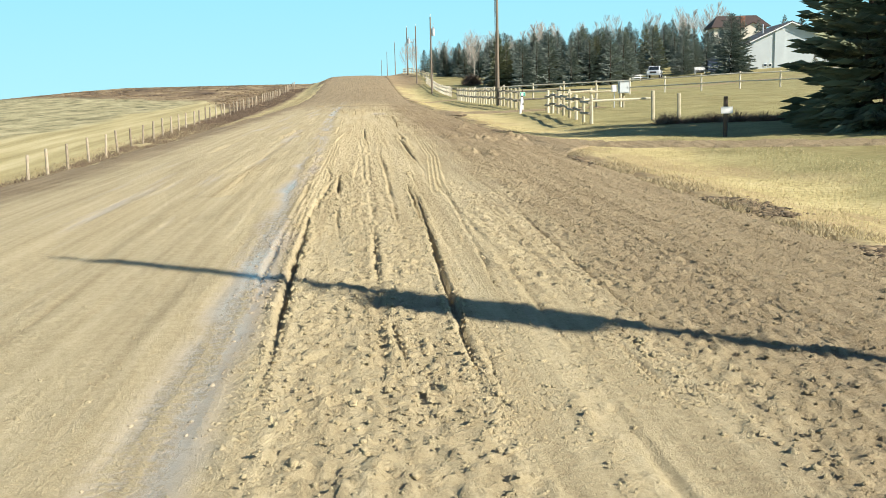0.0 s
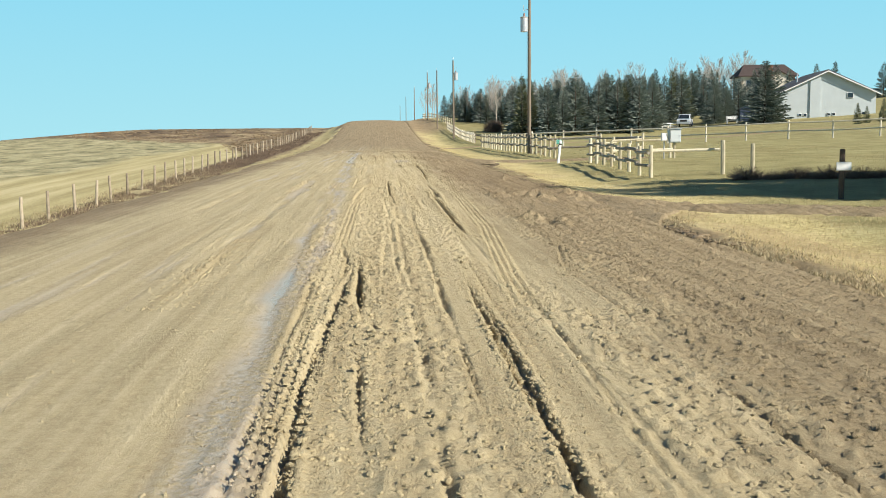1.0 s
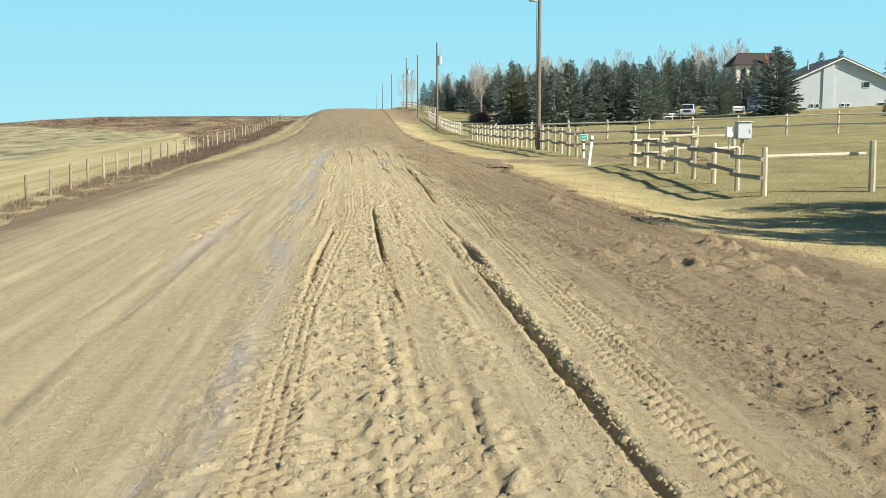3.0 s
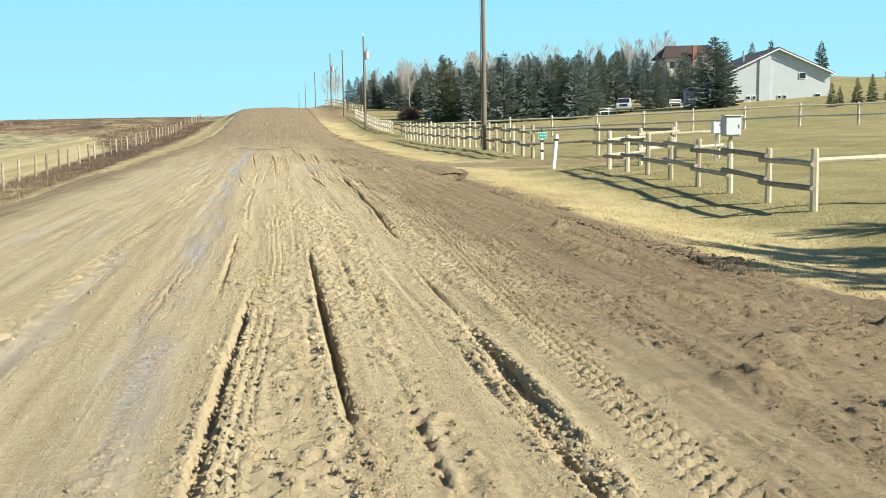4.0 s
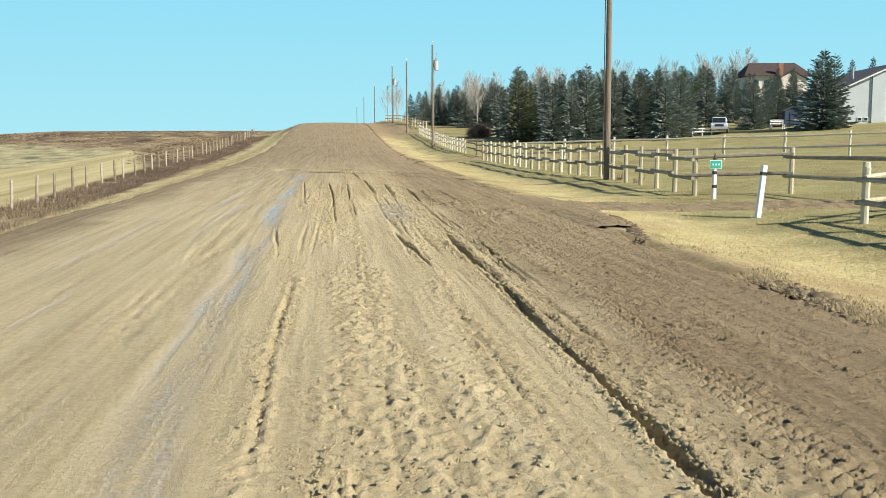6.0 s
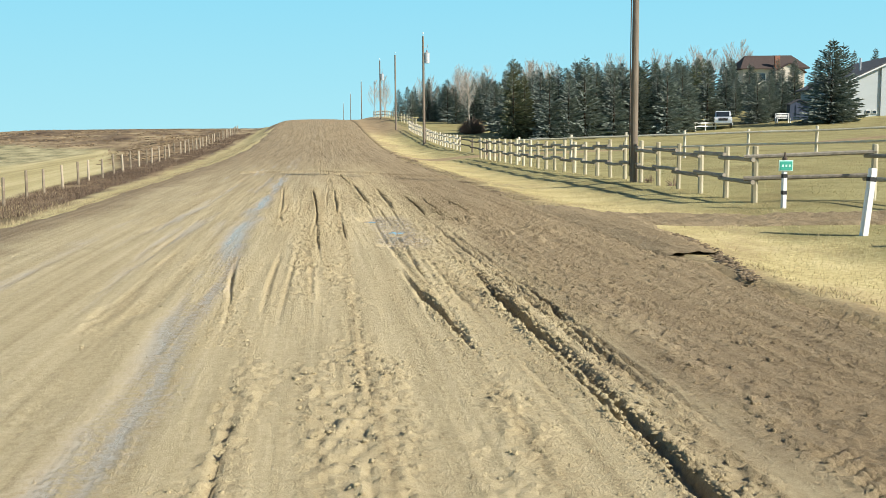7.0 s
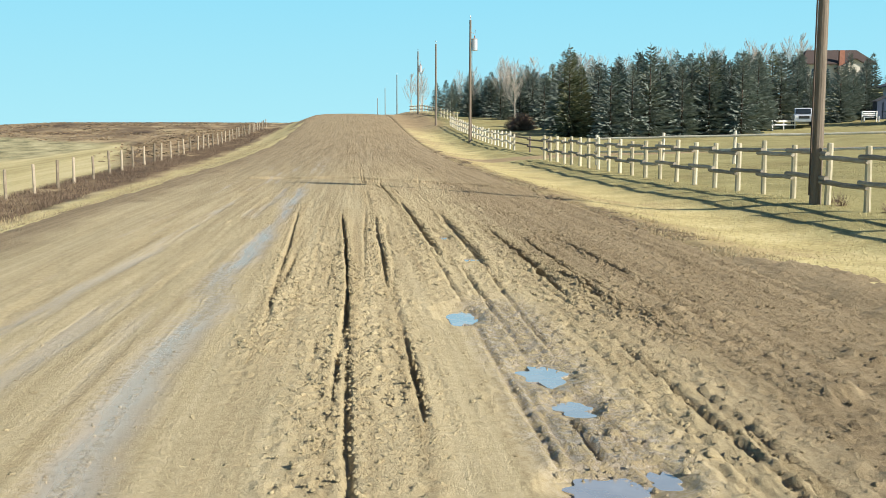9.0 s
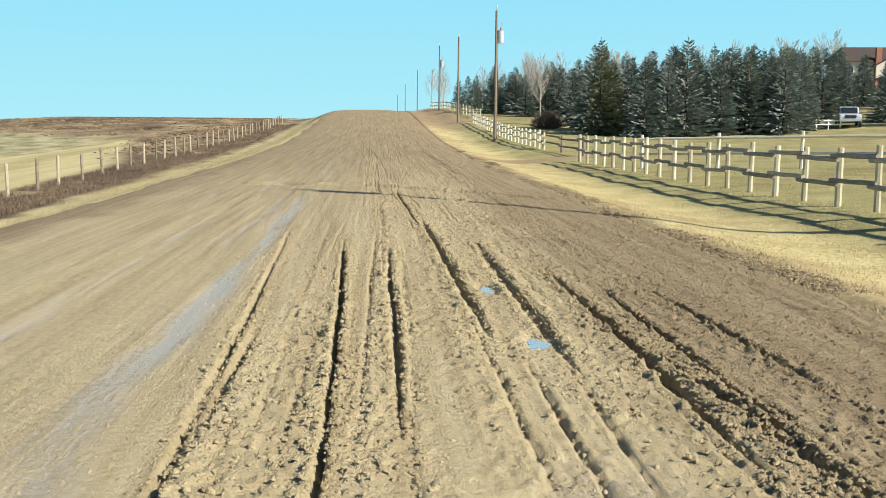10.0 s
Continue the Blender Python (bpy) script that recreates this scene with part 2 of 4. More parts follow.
    track = m.step(m.math("ABSOLUTE", m.math("SUBTRACT", yw, 111.0)), 2.5, 1.5)
    right = m.mix(m.math("MULTIPLY", track, m.step(xw, 57, 43)), right, dirt)
    right = m.mix(m.math("MULTIPLY", m.step(xw, 6.0, 5.2), 0.8), right, dirt)
    colour = m.mix(m.step(x, -1, 1), left, right)
    m.bump(m.math("ADD", fine, coarse), 0.8, 0.06)
    return m.done(colour, 0.95, spec=0.15)


def mud_material():
    m = Tree("road_mud")
    x, y, z = m.split(m.place)
    wob = m.math("SUBTRACT", m.noise(m.place, 0.5, 4), 0.5)
    xw = m.math("ADD", x, m.math("MULTIPLY", wob, 1.6))
    long = m.noise(m.scale(m.place, (6.0, 0.13, 1)), 1.0, 4, 0.65)
    fine, grit = m.noise(m.place, 16.0, 6, 0.75), m.noise(m.place, 75.0, 4, 0.8)
    f = m.math("ADD", m.math("MULTIPLY", long, 0.40), m.math("ADD", m.math("MULTIPLY", fine, 0.33), m.math("MULTIPLY", grit, 0.27)))
    dry = m.ramp(f, (0.34, (0.30, 0.235, 0.132)), (0.49, (0.46, 0.378, 0.222)), (0.64, (0.59, 0.50, 0.31)))
    damp = m.ramp(f, (0.35, (0.135, 0.098, 0.057)), (0.5, (0.265, 0.20, 0.12)), (0.65, (0.40, 0.31, 0.19)))
    side = m.math("MAXIMUM", m.math("MULTIPLY", m.step(xw, 1.4, 3.0), m.math("ADD", 0.7, m.math("SUBTRACT", m.math("MULTIPLY", m.step(y, 16, 36), 0.3), m.math("MULTIPLY", m.step(y, 44, 54), 0.14)))), m.step(xw, -4.4, -5.9))
    side = m.math("MAXIMUM", side, m.math("MULTIPLY", m.step(y, 50, 115), 0.85))
    patchy = m.math("MULTIPLY", m.step(m.noise(m.scale(m.place, (0.8, 0.1, 1)), 1.0, 3), 0.52, 0.78), 0.22)
    colour = m.mix(m.math("MULTIPLY", m.math("MAXIMUM", side, patchy), 0.92), dry, damp)
    # wet wheel line, shining
    lane_n = m.t.nodes.new("ShaderNodeMapRange")
    m.put(lane_n.inputs[0], y)
    for k, v in ((1, 6.0), (2, 62.0), (3, -0.62), (4, -1.5)):
        lane_n.inputs[k].default_value = v
    gap = m.math("ABSOLUTE", m.math("SUBTRACT", m.math("ADD", x, m.math("MULTIPLY", wob, 0.5)), lane_n.outputs[0]))
    streak = m.noise(m.scale(m.place, (2.2, 0.11, 1)), 1.0, 4)
    wet = m.math("MULTIPLY", m.step(gap, 0.34, 0.05), m.step(m.math("ADD", streak, m.math("MULTIPLY", m.math("SUBTRACT", fine, 0.5), 0.45)), 0.41, 0.58))
    lane2 = m.math("MULTIPLY", m.step(xw, -4.4, -3.4), m.step(xw, -1.4, -2.0))
    wet = m.math("MAXIMUM", wet, m.math("MULTIPLY", m.math("MULTIPLY", lane2, m.step(streak, 0.53, 0.68)), 0.62))
    soak = m.math("MULTIPLY", m.step(m.math("ABSOLUTE", m.math("SUBTRACT", y, 58.4)), 3.6, 2.0), m.step(m.math("ABSOLUTE", m.math("SUBTRACT", m.math("ADD", x, m.math("MULTIPLY", wob, 0.5)), 1.25)), 0.55, 0.2))
    wet = m.math("MAXIMUM", wet, m.math("MULTIPLY", soak, m.step(fine, 0.4, 0.6)))
    wet = m.math("MULTIPLY", wet, m.step(y, 112, 84))
    colour = m.mix(m.math("MULTIPLY", wet, 0.55), colour, (0.36, 0.30, 0.25))
    rough = m.math("SUBTRACT", 0.95, m.math("MULTIPLY", wet, 0.68))
    rough_side = m.math("ADD", 0.55, m.math("MULTIPLY", side, 0.5))
    lines = m.noise(m.scale(m.place, (22.0, 0.55, 1)), 1.0, 3, 0.6)
    relief = m.math("MULTIPLY", m.math("ADD", m.math("ADD", fine, m.math("MULTIPLY", lines, 0.3)), m.math("MULTIPLY", grit, 0.5)), m.math("SUBTRACT", rough_side, m.math("MULTIPLY", wet, 0.45)))
    m.bump(relief, 0.75, 0.06)
    return m.done(colour, rough, spec=m.math("ADD", 0.12, m.math("MULTIPLY", wet, 0.45)))


GROUND, MUD = ground_material(), mud_material()
POLE_WOOD = speckled("weathered_pole", (0.11, 0.085, 0.06), (0.26, 0.21, 0.155), 3, 0.85, 0.5, 0.01, stretch=(6, 6, 0.4))
# rails on the road side: shade of that face put into a darker wood
SHADE_SIDE_WOOD = speckled("shade_side_rail", (0.18, 0.155, 0.12), (0.42, 0.37, 0.28), 3, 0.85, 0.4, 0.01, stretch=(4, 1, 4), by_object=0.3)
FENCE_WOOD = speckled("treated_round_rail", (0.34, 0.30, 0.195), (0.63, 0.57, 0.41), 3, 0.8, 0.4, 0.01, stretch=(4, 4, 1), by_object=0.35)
OLD_WOOD = speckled("grey_post", (0.17, 0.135, 0.09), (0.42, 0.35, 0.25), 4, 0.9, 0.4, 0.01, by_object=0.4)
# lighter copy of the fence wood, with the sun on the rails in its colour
PALE_WOOD = speckled("sunlit_rail", (0.50, 0.44, 0.32), (0.72, 0.66, 0.53), 3, 0.8, 0.4, 0.01, by_object=0.2)
WHITE_PAINT = speckled("white_paint", (0.72, 0.71, 0.68), (0.84, 0.83, 0.80), 2, 0.5, 0.1)
SIDING = speckled("pale_siding", (0.46, 0.50, 0.50), (0.54, 0.58, 0.58), 0.8, 0.6, 0.1)
CREAM = speckled("cream_stucco", (0.56, 0.50, 0.41), (0.66, 0.60, 0.51), 1.0, 0.85, 0.2)
SHINGLE = speckled("brown_shingle", (0.040, 0.029, 0.025), (0.088, 0.060, 0.050), 2.5, 0.9, 0.4, 0.02)
GREY_SHINGLE = speckled("grey_shingle", (0.06, 0.06, 0.065), (0.12, 0.12, 0.125), 2.5, 0.9, 0.4, 0.02)
BRICK = speckled("red_brick", (0.20, 0.08, 0.05), (0.38, 0.17, 0.11), 4, 0.85, 0.3)
CONCRETE = speckled("foundation", (0.30, 0.27, 0.23), (0.42, 0.38, 0.33), 2, 0.9, 0.3)
STEEL = speckled("grey_steel", (0.42, 0.43, 0.44), (0.55, 0.56, 0.57), 3, 0.4, 0.1, metal=0.3)
BLACK = speckled("black_rubber", (0.012, 0.012, 0.012), (0.03, 0.03, 0.03), 6, 0.7, 0.2)
DARK_GLASS = speckled("dark_glass", (0.015, 0.02, 0.025), (0.03, 0.04, 0.05), 1, 0.08, 0.0)
BARK = speckled("bark", (0.05, 0.035, 0.025), (0.13, 0.095, 0.07), 5, 0.95, 0.6, 0.02, stretch=(3, 3, 0.6))
PALE_BARK = speckled("poplar_bark", (0.30, 0.265, 0.22), (0.52, 0.47, 0.40), 4, 0.9, 0.3, 0.01)
SIGN_PALE = speckled("sign_border", (0.45, 0.72, 0.62), (0.55, 0.80, 0.70), 3, 0.4, 0.05)
SIGN_GREEN = speckled("sign_green", (0.03, 0.30, 0.22), (0.05, 0.36, 0.27), 3, 0.4, 0.05)


def needles(name, a, b, through_light=0.0):
    m = Tree(name)
    n = m.t.nodes.new("ShaderNodeNewGeometry")
    info = m.t.nodes.new("ShaderNodeObjectInfo").outputs["Random"]
    f = m.math("ADD", m.math("MULTIPLY", n.outputs["Random Per Island"], 0.7), m.math("MULTIPLY", info, 0.3))
    colour = m.ramp(f, (0.1, a), (0.9, b))
    out = m.done(colour, 0.7, spec=0.25)
    thin = m.t.nodes.new("ShaderNodeBsdfTranslucent")
    m.put(thin.inputs["Color"], colour)
    both = m.t.nodes.new("ShaderNodeMixShader")
    both.inputs[0].default_value = through_light
    m.t.links.new(m.b.outputs[0], both.inputs[1])
    m.t.links.new(thin.outputs[0], both.inputs[2])
    m.t.links.new(both.outputs[0], m.t.nodes["Material Output"].inputs["Surface"])
    return out


SPRUCE = needles("spruce_needles", (0.085, 0.11, 0.09), (0.31, 0.35, 0.295), 0.15)
OLIVE = needles("pine_needles", (0.10, 0.115, 0.065), (0.29, 0.30, 0.18), 0.2)
STRAW = needles("dry_grass", (0.40, 0.33, 0.155), (0.66, 0.56, 0.31), 0.2)
DULL_STRAW = needles("dull_straw", (0.24, 0.19, 0.10), (0.52, 0.43, 0.26), 0.2)
WEED = needles("brown_weeds", (0.065, 0.046, 0.032), (0.21, 0.15, 0.10))

# ---- ground and road ----
def spread(lo, hi, first, grow, start):
    out = [start]
    d = first
    while out[-1] < hi:
        out.append(out[-1] + d)
        d *= grow
    back, d = [start], first
    while back[-1] > lo:
        back.append(back[-1] - d)
        d *= grow
    return np.array(sorted(set(back[1:] + out)))


gx = np.concatenate([spread(-4500, -7.0, 0.4, 1.09, -7.0), np.linspace(-6.6, 5, 9), spread(5.0, 4500, 0.35, 1.055, 5.35)])
gx = np.unique(gx[(gx < -6.99) | (gx > -6.7)])
gy = np.concatenate([np.arange(-60, 0, 6.0), np.arange(0, 90, 0.6), np.arange(90, 320, 2.0), 320 * 1.12 ** np.arange(0, 25)])
ground = tagged(grid_mesh("ground", gx, gy, land, GROUND), "dry autumn grass, stubble field and lawn", "ground", kind="structure")

# ruts: start and end across and along the road, half width, depth
RNG = np.random.RandomState(11)
RUTS_SOUTH = [
    (-0.23, 4.3, -0.38, 13.4, 0.05, 0.05), (-0.02, 13.3, -0.12, 17.8, 0.06, 0.08), (0.90, 4.1, 1.07, 15.4, 0.03, 0.05), (0.59, 4.1, 0.40, 6.9, 0.03, 0.04),
    (1.85, 4.1, 1.84, 5.6, 0.05, 0.05), (0.99, 4.1, 1.03, 5.9, 0.03, 0.04), (0.03, 10.2, -0.03, 13.0, 0.05, 0.05), (0.93, 10.1, 1.05, 16.4, 0.03, 0.065),
    (-0.39, 10.2, -0.17, 17.4, 0.05, 0.05), (1.40, 20.4, 1.37, 31.5, 0.08, 0.06), (-1.81, 14.7, -1.85, 20.0, 0.05, 0.03), (-0.16, 16.5, -0.44, 19.8, 0.05, 0.05),
    (2.17, 16.4, 2.65, 20.2, 0.03, 0.03),
]
RUTS_MIDDLE = [
    (0.37, 27.4, 0.35, 36.2, 0.05, 0.09), (0.44, 25.0, 0.37, 27.4, 0.06, 0.05), (1.46, 26.8, 1.46, 31.4, 0.12, 0.12), (-0.44, 25.1, -0.28, 33.7, 0.05, 0.05),
    (-1.09, 31.7, -0.98, 34.6, 0.04, 0.03), (-1.13, 31.0, -1.09, 34.8, 0.03, 0.04), (-0.58, 32.0, -0.62, 38.2, 0.04, 0.05), (0.89, 31.0, 0.85, 33.1, 0.05, 0.05),
    (1.71, 38.0, 1.72, 52.1, 0.05, 0.05), (1.63, 36.5, 1.71, 42.8, 0.05, 0.09), (1.74, 42.6, 1.85, 52.2, 0.05, 0.06), (-0.04, 37.5, -0.28, 40.4, 0.04, 0.04),
    (1.71, 47.6, 1.85, 53.4, 0.11, 0.12), (1.12, 48.0, 0.92, 52.9, 0.08, 0.08), (2.12, 48.5, 2.26, 52.0, 0.06, 0.06),
]
RUTS_NORTH = [
    (-0.91, 48.8, -1.18, 54.3, 0.03, 0.04), (-0.79, 59.3, -1.24, 73.3, 0.04, 0.04), (-0.08, 54.0, -0.22, 68.2, 0.03, 0.04), (0.31, 56.4, 0.33, 60.0, 0.05, 0.08),
    (-0.20, 56.6, -0.12, 62.7, 0.03, 0.06), (2.59, 59.4, 2.24, 64.8, 0.07, 0.06), (2.37, 60.1, 2.39, 63.4, 0.05, 0.05), (-0.13, 61.6, -0.33, 71.5, 0.045, 0.10),
    (1.04, 64.2, 0.98, 75.3, 0.10, 0.12), (1.55, 63.0, 1.64, 72.0, 0.12, 0.09), (2.12, 61.0, 2.20, 69.0, 0.08, 0.10), (2.48, 61.0, 2.61, 67.8, 0.07, 0.09),
    (3.27, 61.6, 3.11, 67.9, 0.06, 0.06), (0.26, 61.4, 0.32, 70.7, 0.05, 0.06), (-0.80, 61.0, -0.84, 65.3, 0.08, 0.06), (0.84, 73.3, 0.67, 83.4, 0.05, 0.06),
]
RUTS_SOUTH = [(a, b - 1.45, c, d - 1.45, w, e) for a, b, c, d, w, e in RUTS_SOUTH]
RUTS = RUTS_SOUTH + RUTS_MIDDLE + RUTS_NORTH
for k in range(120):
    y0, x0 = RNG.uniform(-5, 120), RNG.normal(0.3, 1.7)
    rut = (x0, y0, x0 + RNG.normal(0, 0.16), y0 + RNG.uniform(5, 30), RNG.uniform(0.014, 0.03), RNG.uniform(0.006, 0.022))
    if not -1.75 < x0 < -0.55:
        RUTS.append(rut)
for k in range(40):
    y0 = RNG.uniform(10, 150)
    x0 = RNG.uniform(-5.8, -2.0)
    RUTS.append((x0, y0, x0 + RNG.normal(0, 0.3), y0 + RNG.uniform(10, 45), RNG.uniform(0.05, 0.12), RNG.uniform(0.004, 0.010)))
# puddle hollows: place, half width, half length
HOLLOWS = [(0.89, 60.4, 0.16, 0.4), (1.25, 58.2, 0.18, 0.36), (1.27, 57.3, 0.13, 0.22), (1.15, 55.9, 0.24, 0.2), (1.45, 56.0, 0.10, 0.18), (1.32, 67.2, 0.09, 0.3), (1.43, 64.5, 0.10, 0.25)]


def crumbly(x, y):
    """Where the mud is broken into crumbs, 0 to 1."""
    c = lumps(x * 3.4 + 0.3 * lumps(y * 0.2, y * 0, 61), y * 0.11, 7) * 0.75 + lumps(x * 4, y * 1.2, 17) * 0.35
    side = np.clip((x - 2.0) / 1.2, 0, 1) * (0.28 + 0.32 * np.clip(np.abs(y - 41) / 4 - 4, 0, 1))
    band = 0.30 * np.exp(-((x - 0.15) ** 2) / 0.6) * (y < 48) + 0.4 * np.exp(-((x - 1.7) ** 2) / 0.5) * (y > 50)
    calm = 0.5 * np.exp(-((x + 1.4) ** 2) / 0.5) + 0.4 * (x < -2.2)
    return np.clip((c + side + band - calm - 0.42) * 3, 0, 1)


def road_height(x, y):
    r = road_level(y)
    z = r + 0.10 - 0.0055 * (x + 0.7) ** 2
    z = z + 0.05 * (lumps(x * 0.8, y * 0.15, 3) - 0.5) + 0.014 * (lumps(x * 4, y * 0.35, 4) - 0.5)
    z = z + 0.009 * (lumps(x * 13, y * 0.7, 5) - 0.5) * np.clip(x + 3.2, 0.3, 1)
    crumb = crumbly(x, y)
    z = z + crumb * (0.07 * np.clip(lumps(x * 24, y * 19, 6) - 0.45, 0, 1) + 0.016 * (lumps(x * 9, y * 6, 8) - 0.5))
    for k, (x0, y0, x1, y1, wide, deep) in enumerate(RUTS):
        rows = np.nonzero((y[:, 0] > y0) & (y[:, 0] < y1))[0]
        if not len(rows):
            continue
        cols = np.nonzero(np.abs(x[0] - (x0 + x1) / 2) < abs(x1 - x0) / 2 + 6 * wide + 0.2)[0]
        s = (slice(rows[0], rows[-1] + 1), slice(cols[0], cols[-1] + 1))
        yy, xx = y[s], x[s]
        f = (yy - y0) / (y1 - y0)
        mid = x0 + (x1 - x0) * f + 0.07 * (lumps(yy * 0.25 + x0 * 7, yy * 0 + x0, 9) - 0.5) + 0.014 * (lumps(yy * 2.2 + x0, yy * 0 + 3, 10) - 0.5) + 0.008 * (lumps(xx * 3, yy * 9, 24) - 0.5)
        taper = np.clip(np.minimum(f, 1 - f) * (y1 - y0) / 2.2, 0, 1)
        fade = taper * np.clip(1.9 * lumps(yy * 0.5 + x0 * 3, yy * 0 + 5, 12) + (0.6 if k < 44 else -0.2), 0, 1.1)
        w = (0.012 + wide * 0.42 if k < 44 else wide) * (0.35 + 0.65 * taper) * (0.88 + 0.24 * lumps(yy * 3 + x0, yy * 0 + 8, 16))
        d = (xx - mid) / w
        bank = np.exp(-((np.abs(d) - 2.0) ** 2) * 1.2) * (0.1 + 2.2 * lumps(xx * 27, yy * 21, 13) ** 2)
        z[s] += fade * (-1.15 * deep * ((1.15 if wide < 0.09 else 0.62) if k < 44 else 1.3) * np.exp(-(d**4)) + 0.33 * min(deep, 0.045) * bank)
        if wide > 0.09:
            z[s] += fade * 0.07 * np.exp(-d * d * 0.6) * np.clip(lumps(xx * 13, yy * 10, 44) - 0.55, 0, 1)
    # lugged tyre prints
    for pts, half in ((((13.0, 1.4), (16.8, 1.6), (20.6, 1.82), (27.7, 1.95), (31, 2.03), (34, 2.18), (37, 2.32), (41, 2.5), (45.5, 2.68)), 0.15), (((8, -0.42), (25, -0.40), (31, -0.15), (35, -0.05), (40, -0.1)), 0.14)):
        mid = np.interp(y[:, :1], [p[0] for p in pts], [p[1] for p in pts])
        d = (x - mid) / half
        on = (np.abs(d) < 1) & (y > pts[0][0]) & (y < pts[-1][0])
        col = np.floor((d + 1) * 2)
        block = np.sin(y * math.tau / 0.14 + col * math.pi) + 0.5
        gap = np.clip(np.abs(np.abs((d + 1) * 2 - col - 0.5) - 0.5) * 6, 0, 1)
        worn = np.clip(2.4 * lumps(x * 0.7, y * 0.4, 18) - 0.1 + 0.5 * (x > 1), 0.1, 1)
        flat = r + 0.10 - 0.0055 * (x + 0.7) ** 2 + 0.05 * (lumps(x * 0.8, y * 0.15, 3) - 0.5)
        lug = 0.5 * (flat + z) - 0.022 + 0.044 * np.clip(block * 1.6, 0, 1) * gap
        z = np.where(on, z + (lug - z) * worn * np.clip((1 - np.abs(d)) * 8, 0, 1), z)
    # a ridge and groove across the road, shaped after the pole's cast shadow
    across = 84.3 - 0.62 * np.clip(x + 0.2, 0, 9) - 0.45 * (x + 0.2) * (x < -0.2) * 1.0 + 0.5 * (lumps(x * 1.2, x * 0, 19) - 0.5)
    z = z + np.where(np.abs(x - 1) < 4.6, 0.09 * np.exp(-(((y - across - 0.25) / 0.22) ** 2)) - 0.07 * np.exp(-(((y - across) / 0.13) ** 2)), 0) * (0.4 + 0.8 * lumps(x * 1.5, x * 0 + 4, 20))
    for hx, hy, hw, hl in HOLLOWS:
        near = (np.abs(x - hx) < 2) & (np.abs(y - hy) < 2)
        q = ((x - hx) / hw) ** 2 + ((y - hy) / hl) ** 2
        z = np.where(near, np.minimum(z, r + 0.03 + 0.03 * np.clip(q - 1, -1, 4) + 0.03 * (lumps(x * 9, y * 6, 21) - 0.5)), z)
    for hx, hy, wx, wy, up in ((2.75, 21.9, 0.3, 0.2, 0.07), (3.2, 21.4, 0.12, 0.4, 0.10), (3.45, 56.6, 0.14, 0.45, 0.05), (3.66, 31.9, 0.5, 0.12, 0.07), (4.45, 31.4, 0.6, 0.12, 0.07), (4.2, 38.0, 0.4, 0.3, 0.07), (3.9, 35.3, 0.35, 0.25, 0.06), (4.2, 28.8, 0.5, 0.15, 0.09), (3.6, 28.0, 0.3, 0.12, 0.07), (5.2, 29.1, 0.7, 0.2, 0.08), (4.9, 30.3, 0.7, 0.15, 0.08), (3.2, 57.6, 0.35, 0.3, 0.07), (4.0, 58.6, 0.5, 0.25, 0.06), (2.9, 60.2, 0.5, 0.3, 0.06), (4.6, 54.0, 0.5, 0.2, 0.05), (3.1, 28.7, 0.7, 0.25, 0.07), (4.4, 27.8, 0.9, 0.3, 0.09), (3.9, 29.8, 0.8, 0.25, 0.06), (4.5, 24.6, 0.6, 0.25, 0.06)):
        near = np.exp(-(((x - hx) / wx) ** 2) - ((y - hy) / wy) ** 2)
        z = z + up * near * (0.3 + 1.6 * lumps(x * 8, y * 8, 25) * lumps(x * 3, y * 3, 26) * 2)
    edge = 0.4 * (lumps(x * 0.2, y * 1.3, 14) - 0.5) + 0.5 * (lumps(x * 0.1, y * 0.2, 15) - 0.5) + 0.2 * (lumps(x * 3, y * 4, 22) - 0.5)
    out = np.maximum(x + edge - 5.2, -6.3 - x + edge)
    for mid in (27.3, 61.9):
        out = np.where((x > 0), out - 0.9 * np.exp(-(((y - mid) / 3.2) ** 2)), out)
    return z - np.clip(out, 0, 2) * 0.28


rx = np.concatenate([np.arange(-7.8, -2.6, 0.09), np.arange(-2.6, -1.2, 0.045), np.arange(-1.2, 3.2, 0.023), np.arange(3.2, 5.6, 0.045), np.arange(5.6, 7.2, 0.1)])
ry = np.concatenate([np.arange(-30, 0.4, 0.5), np.arange(0.5, 14, 0.046), np.arange(14, 46, 0.034), np.arange(46, 66, 0.046), np.arange(66, 100, 0.1), np.arange(100, 180, 0.3), np.arange(180, 340, 1.5)])


def drive_height(x, y):
    m = drive_mask(x, y)
    base = np.maximum(land(x, y), road_level(y) + 0.095 - 0.0055 * (x + 0.7) ** 2)
    rough = 0.07 * np.clip(lumps(x * 9, y * 9, 53) - 0.5, 0, 1) + 0.05 * (lumps(x * 2.5, y * 2.5, 54) - 0.5) + 0.03 * (lumps(x * 24, y * 24, 55) - 0.5)
    tread = -0.05 * np.exp(-(((lumps(x * 0.3, y * 0 + 2, 56) * 0.5 + y - np.round(y / 1.5) * 1.5) / 0.16) ** 2)) * (x > 6)
    lift = -0.09 + 0.135 * np.clip((x - 4.7) / 0.8, 0, 1)
    return base + lift * m + (rough + tread) * m - 0.16 * (1 - m)


for x1, y0, y1, words in ((17.0, 15.0, 33.5, "brown dirt drive running off between straw verges"), (14.5, 55.0, 67.5, "brown packed dirt drive beside the rail fence")):
    tagged(grid_mesh("driveway", np.arange(4.5, x1, 0.07), np.arange(y0, y1, 0.07), drive_height, MUD), words, "driveway", kind="structure")
road = tagged(grid_mesh("road", rx, ry, road_height, MUD), "rutted tan dirt road with wet streaks", "road", kind="structure")


